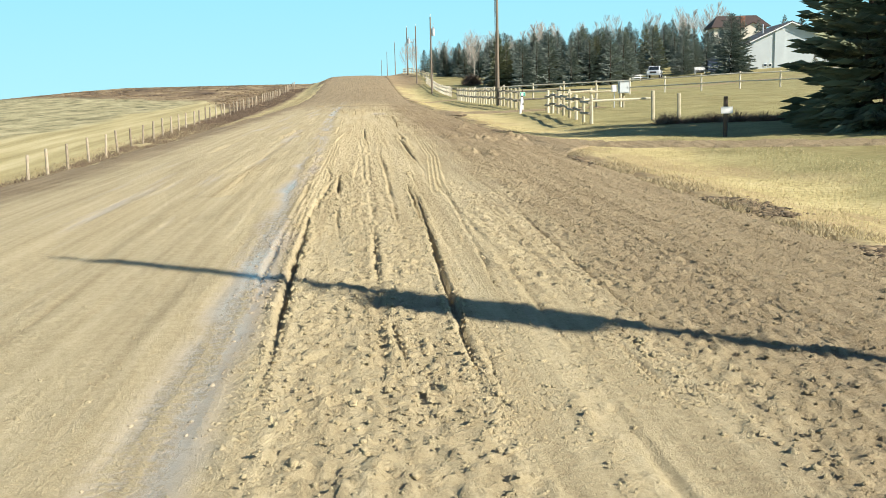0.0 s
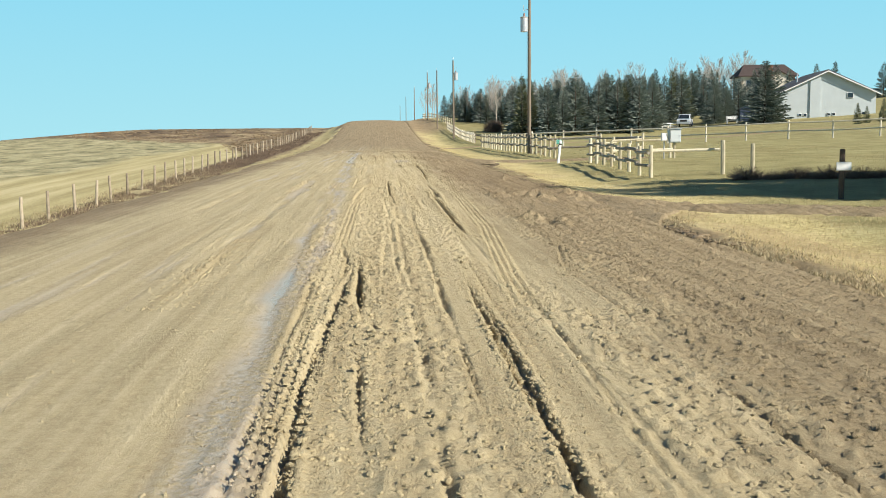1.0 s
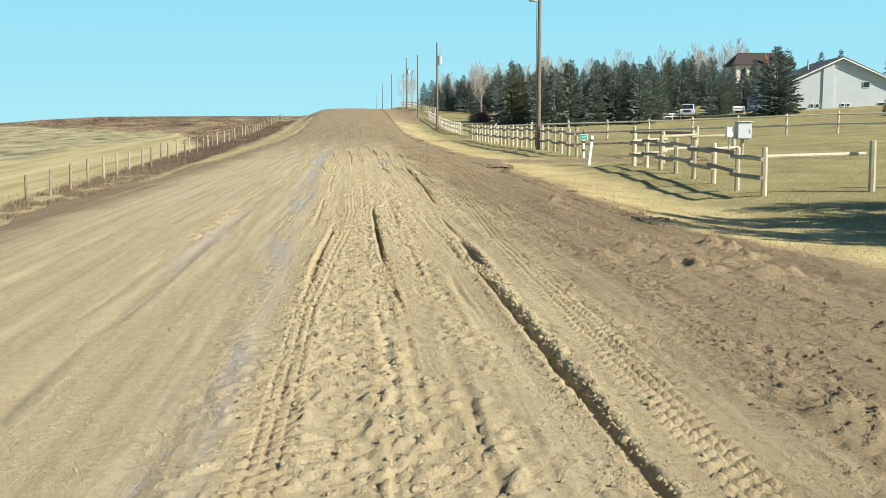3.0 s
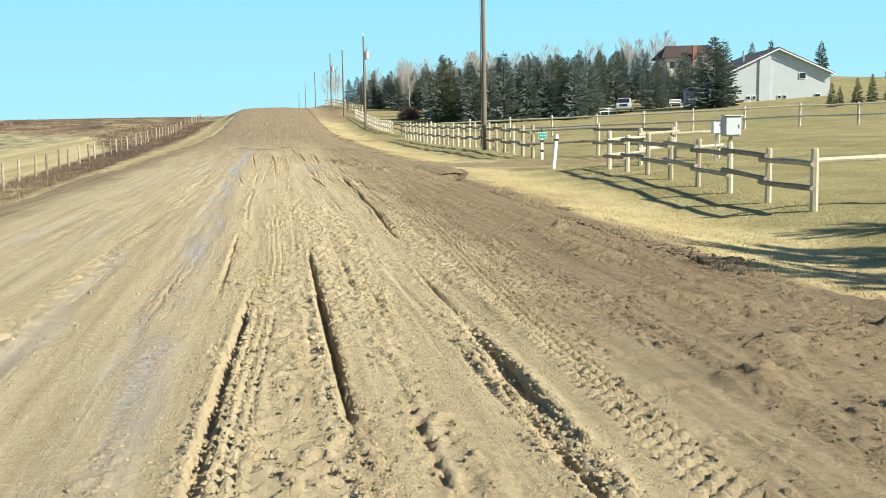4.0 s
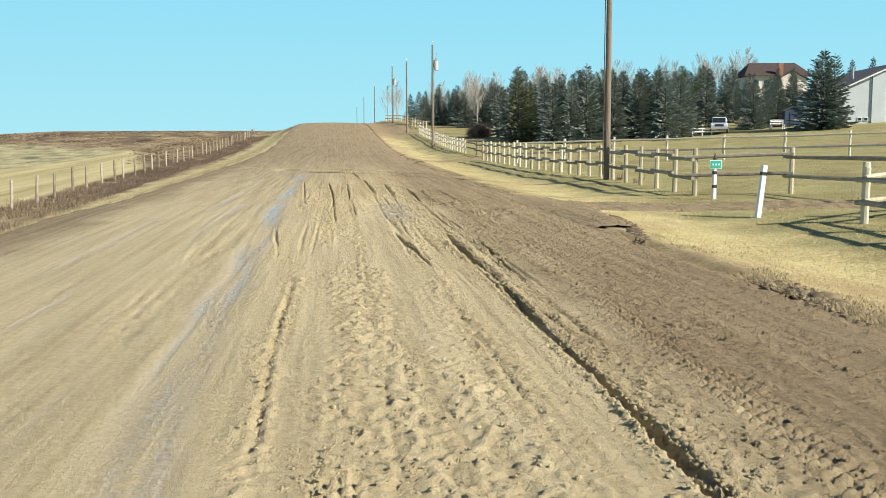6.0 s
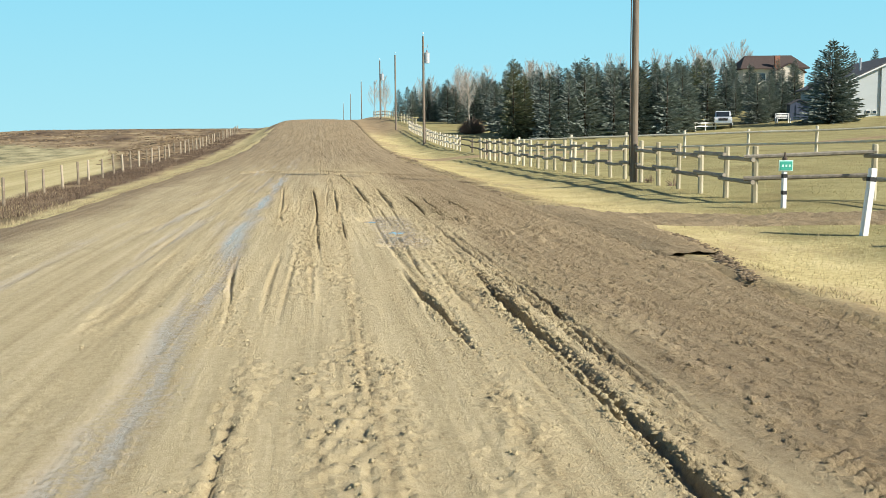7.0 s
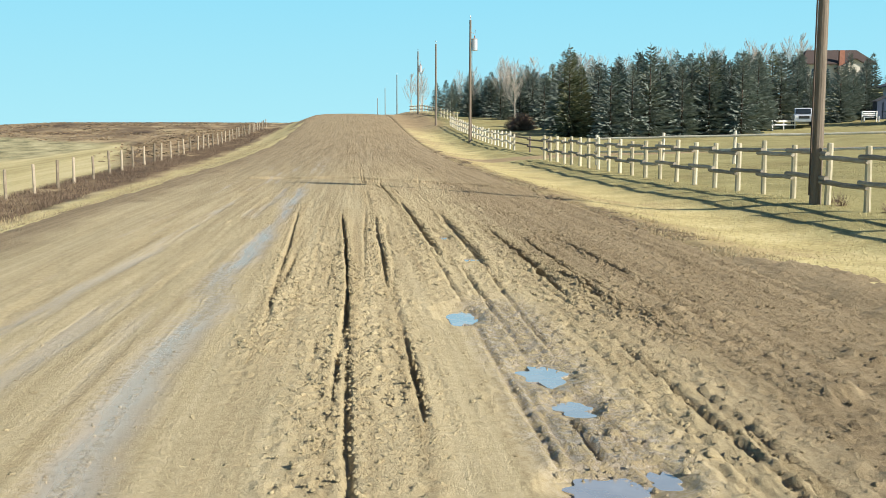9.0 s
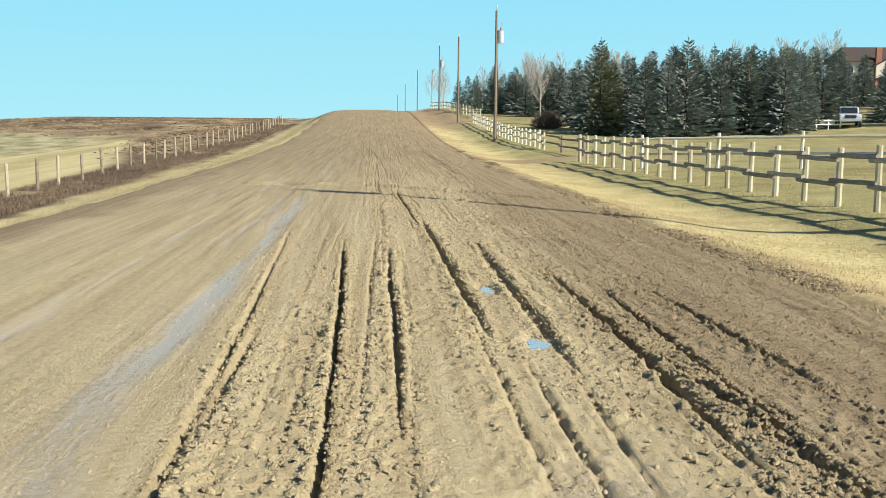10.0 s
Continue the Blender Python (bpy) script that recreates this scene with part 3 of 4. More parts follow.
# ---- fences ----
def log_rail(a, b, r, seed):
    rnd = random.Random(seed)
    a, b = Vector(a), Vector(b)
    n = 4
    spine = [a.lerp(b, i / n) + Vector((0, 0, rnd.uniform(-0.012, 0.012))) for i in range(n + 1)]
    rs = [r * rnd.uniform(0.88, 1.1) for _ in spine]
    return tube(bmesh.new(), spine, rs, 7)


def round_post(h, r, seed, sides=8):
    rnd = random.Random(seed)
    lean = (rnd.uniform(-0.02, 0.02) * h, rnd.uniform(-0.02, 0.02) * h)
    return tube(bmesh.new(), [(0, 0, -0.3), (lean[0] * 0.5, lean[1] * 0.5, h * 0.5), (lean[0], lean[1], h - 0.02), (lean[0], lean[1], h)], [r, r * 0.98, r * 0.95, r * 0.8], sides)


def rail_fence(line, height, label, group, rails=(0.45, 0.9), side=(-1, 0), post_r=0.075, rail_r=0.055, overlap=0.16, alternate=True, wood=None):
    """Round posts along the points of line, with round rails lapped at the posts."""
    x0, y0 = line[0]
    base = level(x0, y0)
    fence = thing("rail_fence", x0, y0, base, label, "fence", group)
    spots = [Vector((x - x0, y - y0, level(x, y) - base)) for x, y in line]
    for i, p in enumerate(spots):
        post = part("post", round_post(height * random.uniform(0.96, 1.05), post_r * random.uniform(0.9, 1.1), i + int(x0 * 10)), wood or FENCE_WOOD, fence)
        post.location = p
    off = Vector((side[0], side[1], 0)) * (post_r + rail_r * 0.8)
    for i, (p, q) in enumerate(zip(spots, spots[1:])):
        d = (q - p).normalized()
        for k, h in enumerate(rails):
            up = Vector((0, 0, h * height / 1.1 + (0.05 if alternate and i % 2 else -0.03)))
            # road-side rails get the wood toned down for shade, others the plain one
            part("rail", log_rail(p + off + up - d * overlap, q + off + up + d * overlap, rail_r, i * 5 + k), wood or (SHADE_SIDE_WOOD if side[0] == -1 else FENCE_WOOD), fence)
    return fence


def along(a, b, n):
    return [(a[0] + (b[0] - a[0]) * i / n, a[1] + (b[1] - a[1]) * i / n) for i in range(n + 1)]


RAILS = "rail fences along the road"
rail_fence(along((9.87, 40.45), (10.6, 54.7), 7), 1.13, "pale round-log rail fence on dry lawn", RAILS)
rail_fence([(10.62, 54.75), (12.0, 55.6), (13.4, 56.2), (15.2, 56.6)], 1.2, "pale log rail fence turning back from road", RAILS, side=(0, -1))
rail_fence([(14.0, 57.6), (12.95, 63.2)] + along((10.45, 64.2), (10.4, 107.1), 24), 1.33, "pale round-log rail fence beside verge", RAILS)
rail_fence([(16.9, 31.4), (19.3, 32.4), (21.7, 33.4)], 1.25, "dark three-rail log fence under the pines", RAILS, side=(0, -1), rails=(0.35, 0.65, 0.95))
rail_fence(along((11.4, 99), (44.0, 70.0), 13), 1.38, "long pale two-rail log fence behind the lawn", RAILS, side=(0, -1), rails=(0.5, 1.0), alternate=False, wood=PALE_WOOD)
rail_fence(along((10.9, 121.0), (10.9, 168.0), 24), 1.15, "pale log rail fence climbing the hill", RAILS, wood=PALE_WOOD)
rail_fence([(11.7, 112.6), (11.4, 117.6), (11.1, 122.4)], 1.05, "dark weathered rail gate between the fences", RAILS, wood=POLE_WOOD)
rail_fence(along((12.5, 176.0), (9.5, 226.0), 18), 1.2, "log rail fence near the hill crest", RAILS)

for i in range(55):
    y = 43.2 + 3.215 * (i - 3)
    if i == 0:
        wire_post = thing("fence_post", -13.3, y, level(-13.3, y), "grey wooden field fence post in dry grass", "fence post", "posts of the field fence")
        part("post", round_post(1.25, 0.068, 3), OLD_WOOD, wire_post)
    else:
        rnd = random.Random(i)
        copy_thing(wire_post, pose(-13.3 + rnd.uniform(-0.1, 0.1), y + rnd.uniform(-0.15, 0.15), level(-13.3, y) + rnd.uniform(-0.1, 0.05), rnd.uniform(-3, 3), rnd.uniform(-3, 3), rnd.uniform(0, 360)))


# ---- utility poles ----
def utility_pole(x, y, height, transformer, label, turn=0.0):
    p = thing("utility_pole", x, y, level(x, y), label, "utility pole", "poles along the road", turn)
    part("shaft", tube(bmesh.new(), [(0, 0, -0.4), (0, 0, height * 0.5), (0, 0, height - 0.03), (0, 0, height)], [0.13, 0.108, 0.088, 0.07], 14), POLE_WOOD, p, smooth=False)
    part("top_insulator", tube(bmesh.new(), [(0, 0, height - 0.05), (0, 0, height + 0.2), (0, 0, height + 0.22), (0, 0, height + 0.36)], [0.02, 0.02, 0.06, 0.04], 8), STEEL, p)
    if transformer:
        h = height * transformer
        part("transformer", tube(bmesh.new(), [(0.36, 0, h - 0.5), (0.36, 0, h - 0.48), (0.36, 0, h + 0.42), (0.36, 0, h + 0.48), (0.36, 0, h + 0.53)], [0.23, 0.25, 0.25, 0.27, 0.1], 18), STEEL, p, "pale grey transformer can")
        part("bracket", soft_box(0.13, 0, h, 0.14, 0.08, 0.5), STEEL, p)
        part("bushing", tube(bmesh.new(), [(0.36, 0, h + 0.5), (0.36, 0, h + 0.66), (0.36, 0, h + 0.78)], [0.05, 0.06, 0.02], 8), BRICK, p)
        part("fuse_cutout", tube(bmesh.new(), [(0.1, 0, h + 1.0), (0.4, 0, h + 0.9), (0.42, 0, h + 1.25)], [0.025, 0.03, 0.03], 6), STEEL, p)
        part("conduit", tube(bmesh.new(), [(0.15, 0.06, h - 0.5), (0.16, 0.06, 0.2)], [0.02, 0.02], 6), BARK, p, "dark conduit")
    return p


utility_pole(9.9, -1.85, 10.2, 0.74, "weathered wooden utility pole with transformer beside the road", -75)
utility_pole(10.28, 73.4, 10.3, 0.84, "weathered wooden utility pole with transformer beside rail fence", 170)
utility_pole(9.75, 138.0, 10.2, 0.80, "wooden utility pole with transformer beside white rails")
utility_pole(9.5, 171.4, 9.4, 0, "plain wooden utility pole on the slope")
utility_pole(9.5, 205.0, 9.2, 0.72, "wooden utility pole with transformer near the crest")
utility_pole(9.4, 278.0, 8.6, 0, "thin wooden utility pole beyond the crest")
utility_pole(9.2, 358.0, 9.0, 0, "thin wooden utility pole beyond the crest")
utility_pole(8.8, 440.0, 9.0, 0, "thin wooden utility pole far down the road")


# ---- trees ----
def spray(verts, faces, p, d, length, width, droop, rnd):
    """A narrow needle spray: two blades crossed along the twig."""
    d = d.normalized()
    side = d.cross(Vector((0, 0, 1)))
    side = (side if side.length > 0.1 else Vector((1, 0, 0))).normalized()
    for k in range(2):
        w = (side if k == 0 else (side * 0.5 + Vector((0, 0, 0.9)))).normalized() * width * rnd.uniform(0.7, 1.2)
        mid = p + d * length * 0.45 - Vector((0, 0, droop * 0.4))
        tip = p + d * length - Vector((0, 0, droop))
        n = len(verts)
        verts.extend([p, mid + w, tip, mid - w])
        faces.append((n, n + 1, n + 2, n + 3))


def conifer_mesh(seed, height, radius, whorls, arms, sprays, size, skirt=0.03, blunt=1.0):
    """Layers of boughs, each a fan of narrow sprays that sags and turns up at its tip."""
    rnd = random.Random(seed)
    verts, faces = [], []
    side_bias = rnd.uniform(0, math.tau)
    for w in range(whorls):
        f = min(max((w + rnd.uniform(-0.25, 0.25)) / whorls, 0), 1)
        z = height * (skirt + (1 - skirt) * f)
        reach = radius * (1 - f) ** (0.85 * blunt) * (0.85 + 0.15 * min(1, f * 8)) + 0.04
        for a in range(max(3, round(arms * (1 - 0.45 * f)))):
            ang = rnd.uniform(0, math.tau)
            r = reach * rnd.uniform(0.6, 1.15) * (1 + 0.12 * math.cos(ang - side_bias))
            rise = -0.30 + 0.80 * f + rnd.uniform(-0.10, 0.10)
            n = max(2, round(sprays * (0.35 + 0.65 * r / radius)))
            for i in range(n):
                s = (i + rnd.uniform(0.2, 0.9)) / n
                swing = rnd.choice((-1, 1)) * rnd.uniform(0.1, 0.75) * (1.1 - 0.7 * s)
                p = Vector((math.cos(ang) * r * s * 0.86, math.sin(ang) * r * s * 0.86, z + rise * r * s + 0.16 * r * s * s))
                d = Vector((math.cos(ang + swing), math.sin(ang + swing), rise * 0.7 + 0.25 * s + rnd.uniform(-0.12, 0.05)))
                g = size * (0.4 + 0.6 * (1 - f) ** 0.7)
                spray(verts, faces, p, d, g * rnd.uniform(0.8, 1.5), g * 0.2, g * 0.14, rnd)
    for k in range(7):
        spray(verts, faces, Vector((0, 0, height * (0.94 + 0.01 * k))), Vector((rnd.uniform(-0.35, 0.35), rnd.uniform(-0.35, 0.35), 1)), size * 0.7, size * 0.06, 0, rnd)
    me = bpy.data.meshes.new("crown")
    me.from_pydata(verts, [], faces)
    return me


def conifer(seed, height, radius, material, label, group, category="spruce tree", whorls=30, arms=10, sprays=5, size=0.5, **more):
    t = thing("conifer_tree", 0, 0, -50, label, category, group)
    part("trunk", tube(bmesh.new(), [(0, 0, -0.3), (0.02, 0, height * 0.4), (0, 0.02, height * 0.97)], [0.017 * height, 0.010 * height, 0.01], 8), BARK, t)
    me = conifer_mesh(seed, height, radius, whorls, arms, sprays, size, **more)
    me.materials.append(material)
    crown = new("crown", me)
    crown.parent = t
    return t


def plant(proto, x, y, s, rnd, used):
    m = pose(x, y, level(x, y) - 0.05, 0, 0, rnd.uniform(0, 360)) @ Matrix.Diagonal((s * rnd.uniform(0.9, 1.1), s * rnd.uniform(0.9, 1.1), s, 1))
    if proto not in used:
        used.add(proto)
        proto.matrix_world = m
        return proto
    got = copy_thing(proto, Matrix())
    got.matrix_world = m
    return got


rnd = random.Random(5)
used = set()
BELT = "spruces of the shelter belt"
protos = [conifer(s, 8.0, r, SPRUCE, "blue-green spruce in a dense shelter belt", BELT, whorls=36, arms=12, sprays=8, size=0.52, blunt=0.95) for s, r in ((1, 2.3), (2, 2.7), (3, 2.1), (4, 2.4), (5, 2.9))]
olive = [conifer(s, 8.0, r, OLIVE, "olive-green spruce among the shelter belt", BELT, whorls=36, arms=12, sprays=8, size=0.52, blunt=0.95) for s, r in ((8, 1.9), (9, 2.1))]
# front row, facing the lawn
for i in range(23):
    x = 19.5 + i * 1.7 + rnd.uniform(-0.6, 0.6)
    y = 143 + i * 0.4 + rnd.uniform(-3, 3)
    if 0.332 < x / (y - 28) < 0.41 or 0.413 < x / (y - 43) < 0.6:
        continue
    plant(rnd.choice(protos + olive[:1]), x, y, rnd.uniform(0.8, 1.04), rnd, used)
for i in range(19):
    x = 20.5 + i * 1.6 + rnd.uniform(-0.6, 0.6)
    y = 151 + rnd.uniform(-2, 2)
    if not (0.332 < x / (y - 28) < 0.41 or 0.413 < x / (y - 43) < 0.6):
        plant(rnd.choice(protos + olive[:1]), x, y, rnd.uniform(0.8, 1.0), rnd, used)
for i in range(30):
    y = rnd.uniform(188, 238)
    plant(rnd.choice(protos + olive), 14.5 + rnd.uniform(0.0, 0.13) * (y - 100), y, rnd.uniform(0.5, 0.78), rnd, used)
for i in range(15):
    y = rnd.uniform(180, 200)
    plant(rnd.choice(protos + olive), (y - 51) * (0.115 + 0.0062 * i) + rnd.uniform(-0.5, 0.5), y, rnd.uniform(0.6, 0.82), rnd, used)
# rows behind, up the slope
for row in range(6):
    for i in range(17 + row):
        x = 16 + row * 3.5 + i * (2.9 + 0.22 * row) + rnd.uniform(-1.2, 1.2)
        y = 158 + row * 17 + rnd.uniform(-6, 6)
        if (y < 186 and x / (y - 45.7) < 0.175) or 0.35 < x / (y - 25) < 0.52 or 0.413 < x / (y - 43) < 0.6:
            continue
        plant(rnd.choice(protos + olive), x, y, rnd.uniform(0.72, 1.0), rnd, used)
big = conifer(21, 8.3, 3.15, SPRUCE, "broad full blue spruce beside the white house", "", whorls=46, arms=17, sprays=11, size=0.46, blunt=0.8)
plant(big, 52.8, 142.0, 1.02, rnd, used)
plant(protos[1], 54.5, 143.0, 1.0, rnd, used)
plant(big, 48.9, 151.4, 0.68, rnd, used)
plant(big, 51.2, 153.4, 0.62, rnd, used)
# small spruces round the parked truck
for x, y, s in ((54.4, 174, 0.72), (56.6, 176, 0.66), (58.5, 182, 0.7), (61.5, 184, 0.62), (52.4, 166, 0.55), (54.4, 157, 0.74), (57.5, 164, 0.55), (60, 168, 0.5), (59, 184, 0.9), (56, 179, 0.85), (62, 190, 0.84), (65.5, 191, 0.72), (69, 190, 0.82), (72.5, 192, 0.7), (76, 191, 0.78), (58.5, 176, 0.78), (62.5, 178, 0.66), (66, 178, 0.8), (60.5, 170, 0.62)):
    plant(rnd.choice(protos[:4]), x, y, s, rnd, used)
for x, y, s in ((78.5, 185, 0.86), (82.4, 186, 0.88), (91.0, 185, 0.78)):
    plant(protos[2], x, y, s, rnd, used)
for i in range(14):
    plant(rnd.choice(protos + olive), rnd.uniform(96, 120), rnd.uniform(150, 185), rnd.uniform(0.35, 0.55), rnd, used)
for x, y, s in ((53.5, 116, 0.30), (55.5, 118, 0.25), (58, 119, 0.34), (61.5, 122, 0.36), (65, 124, 0.40), (68, 126, 0.42)):
    plant(olive[1], x, y, s, rnd, used)
for x, y, s in ((14.5, 232, 0.62), (16.5, 236, 0.7)):
    plant(protos[4], x, y, s, rnd, used)
PINES = "pines beside the first driveway"
pine = conifer(31, 8.0, 2.7, OLIVE, "dark shaggy pine beside the driveway", PINES, "pine tree", whorls=26, arms=11, sprays=13, size=0.66, blunt=0.6)
for x, y, s in ((16.2, 29.4, 0.98), (15.5, 26.8, 1.0), (17.4, 31.6, 0.85), (18.2, 25.4, 1.0), (19.4, 22.2, 1.0), (21.2, 29.4, 1.05), (25.4, 29.8, 1.08), (22.6, 25.2, 1.1), (26.4, 25.7, 1.05)):
    plant(pine, x, y, s, rnd, used)


def poplar(seed, height, label):
    r = random.Random(seed)
    t = thing("poplar_tree", 0, 0, -50, label, "bare tree", "bare poplars behind the spruces")
    bm, tw = bmesh.new(), bmesh.new()
    tube(bm, [(0, 0, -0.3), (0.1, 0, height * 0.3), (0.0, 0.15, height * 0.6), (0.1, 0.1, height * 0.95)], [0.13, 0.09, 0.05, 0.01], 6)
    for i in range(38):
        f = r.uniform(0.22, 0.95)
        a = r.uniform(0, math.tau)
        n = height * 0.32 * (1.05 - f) + 0.6
        p = Vector((0.05, 0.07, height * f))
        q = p + Vector((math.cos(a) * n * 0.5, math.sin(a) * n * 0.5, n * 0.6))
        e = q + Vector((math.cos(a) * n * 0.25, math.sin(a) * n * 0.25, n * 0.75))
        tube(tw, [p, q, e], [0.032, 0.02, 0.006], 4, False)
        for k in range(11):
            s = (p.lerp(q, r.uniform(0.4, 1)) if k % 2 else q.lerp(e, r.uniform(0, 0.8)))
            b = a + r.uniform(-1.3, 1.3)
            m = n * r.uniform(0.25, 0.5)
            tube(tw, [s, s + Vector((math.cos(b) * m * 0.5, math.sin(b) * m * 0.5, m * 0.9))], [0.014, 0.006], 3, False)
    part("trunk", bm, PALE_BARK, t)
    part("twig", tw, PALE_BARK, t)
    return t


bare = [poplar(s, 9.5, "tall bare pale poplar behind the spruces") for s in (1, 2, 3)]
for i in range(11):
    plant(rnd.choice(bare), 15 + rnd.uniform(0, 14), 175 + rnd.uniform(0, 45), rnd.uniform(0.62, 0.85), rnd, used)
for i in range(16):
    plant(rnd.choice(bare), rnd.uniform(45, 95), 275 + rnd.uniform(-10, 20), rnd.uniform(0.9, 1.3), rnd, used)
for i in range(9):
    plant(rnd.choice(bare), rnd.uniform(79, 96), rnd.uniform(250, 262), rnd.uniform(0.95, 1.2), rnd, used)
for i in range(5):
    plant(rnd.choice(bare), rnd.uniform(38, 46), rnd.uniform(225, 236), rnd.uniform(0.9, 1.05), rnd, used)
for x, y, s in ((12.6, 245, 0.8), (11.6, 262, 0.8), (13.5, 255, 0.7)):
    plant(rnd.choice(bare), x, y, s, rnd, used)


# ---- houses ----
def wall_panel(bm, pts, thick):
    """A wall of thickness thick from an outline in the x-z plane."""
    f = [bm.verts.new((x, 0, z)) for x, z in pts]
    b = [bm.verts.new((x, thick, z)) for x, z in pts]
    bm.faces.new(f), bm.faces.new(b[::-1])
    for i in range(len(pts)):
        j = (i + 1) % len(pts)
        bm.faces.new((f[j], f[i], b[i], b[j]))


def slab(bm, a, b, c, d, up):
    lo = [bm.verts.new(p) for p in (a, b, c, d)]
    hi = [bm.verts.new(Vector(p) + Vector((0, 0, up))) for p in (a, b, c, d)]
    bm.faces.new(lo[::-1]), bm.faces.new(hi)
    for i in range(4):
        j = (i + 1) % 4
        bm.faces.new((lo[i], lo[j], hi[j], hi[i]))


def window(parent, x, y, z, w, h, frame_mat):
    win = part("window", soft_box(x, y, z, w, 0.08, h, 0.01), frame_mat, parent)
    part("pane", soft_box(x, y - 0.05, z, w - 0.14, 0.03, h - 0.14, 0.005), DARK_GLASS, win)
    return win


def white_house():
    X, Y = 63.9, 147.5
    h = thing("house", X, Y, 2.72, "pale grey-white bungalow with a low gable roof", "house", turn=-12)
    half, deep, eave, ridge = 6.7, 17.0, 4.05, 7.15
    for y in (0, deep - 0.25):
        bm = bmesh.new()
        wall_panel(bm, [(-half, 0.35), (half, 0.35), (half, eave), (0, ridge - 0.1), (-half, eave)], 0.25)
        part("gable_wall", bm, SIDING, h).location.y = y
    for x in (-half, half - 0.25):
        part("side_wall", soft_box(x + 0.125, deep / 2, (eave + 0.35) / 2, 0.25, deep - 0.52, eave - 0.35), SIDING, h)
    part("foundation", soft_box(0, deep / 2, -0.4, 2 * half - 0.1, deep - 0.1, 1.5), CONCRETE, h)
    pitch = (ridge - eave) / half
    for s in (-1, 1):
        bm = bmesh.new()
        slab(bm, (0, -0.6, ridge), (s * (half + 0.45), -0.6, eave - 0.6 * pitch), (s * (half + 0.6), deep + 0.6, eave - 0.6 * pitch), (0, deep + 0.6, ridge), 0.14)
        part("roof", bm, GREY_SHINGLE, h)
        bm = bmesh.new()
        slab(bm, (0, -0.66, ridge - 0.2), (s * (half + 0.62), -0.66, eave - 0.2 - 0.6 * pitch), (s * (half + 0.62), -0.605, eave - 0.2 - 0.6 * pitch), (0, -0.605, ridge - 0.2), 0.17)
        part("fascia", bm, WHITE_PAINT, h)
    part("chimney_chase", soft_box(-1.6, -0.09, 3.3, 1.45, 0.16, 5.9), SIDING, h)
    part("vent_pipe", tube(bmesh.new(), [(-3.4, 4, 5.4), (-3.4, 4, 7.1)], [0.12, 0.12], 8), STEEL, h)
    for x, z, w, hh in ((-3.6, 0.9, 0.5, 0.45), (-2.9, 0.9, 0.5, 0.45), (0.3, 0.95, 0.5, 0.45), (1.0, 0.95, 0.5, 0.45), (5.15, 1.0, 0.8, 0.55), (3.2, 3.6, 0.9, 0.8)):
        window(h, x, -0.05, z, w, hh, WHITE_PAINT)
    return h


def far_house():
    X, Y = 88.1, 233.0
    z0 = level(X, Y)
    h = thing("house", X, Y, z0, "cream two-storey house with a brown hipped roof", "house", turn=-8)
    h.matrix_world = h.matrix_world @ Matrix.Diagonal((0.85, 0.85, 1, 1))
    E = 13.5 - z0
    R = 16.4 - z0
    for y in (0, 9.7):
        part("wall", soft_box(0, y + 0.15, E / 2, 14.0, 0.3, E), CREAM, h)
    for x in (-6.85, 6.85):
        part("wall", soft_box(x, 5, E / 2, 0.3, 9.3, E), CREAM, h)
    bm = bmesh.new()
    c = [bm.verts.new(p) for p in ((-7.9, -0.9, E), (7.9, -0.9, E), (7.9, 10.9, E), (-7.9, 10.9, E))]
    d = [bm.verts.new(p) for p in ((-7.9, -0.9, E + 0.2), (7.9, -0.9, E + 0.2), (7.9, 10.9, E + 0.2), (-7.9, 10.9, E + 0.2))]
    e = [bm.verts.new(p) for p in ((-5.4, 5, R), (5.4, 5, R))]
    bm.faces.new(c[::-1])
    for i in range(4):
        j = (i + 1) % 4
        bm.faces.new((c[i], c[j], d[j], d[i]))
    bm.faces.new((d[0], d[1], e[1], e[0])), bm.faces.new((d[1], d[2], e[1])), bm.faces.new((d[2], d[3], e[0], e[1])), bm.faces.new((d[3], d[0], e[0]))
    part("roof", bm, SHINGLE, h)
    part("chimney", soft_box(0.4, -0.75, (E + 2.5) / 2, 1.15, 0.8, E + 2.5, 0.03), BRICK, h, "red brick chimney")
    bm = bmesh.new()
    wall_panel(bm, [(-0.2, E - 2.8), (6.2, E - 2.8), (6.2, E - 0.6), (3.0, E + 0.9), (-0.2, E - 0.6)], 0.5)
    g = part("gable", bm, CREAM, h)
    g.location.y = -1.6
    bm = bmesh.new()
    slab(bm, (3.0, -2.1, E + 0.95), (6.9, -2.1, E - 0.9), (6.9, 0, E - 0.9), (3.0, 0, E + 0.95), 0.16)
    slab(bm, (3.0, -2.1, E + 0.95), (-0.9, -2.1, E - 0.9), (-0.9, 0, E - 0.9), (3.0, 0, E + 0.95), 0.16)
    part("gable_roof", bm, SHINGLE, h)
    for x, z in ((-5, E - 1.5), (-2.6, E - 1.5), (4.6, E - 4.2), (-5, E - 4.6), (-2.4, E - 4.6)):
        window(h, x, -0.06, z, 1.4, 1.5, WHITE_PAINT)


white_house()
far_house()


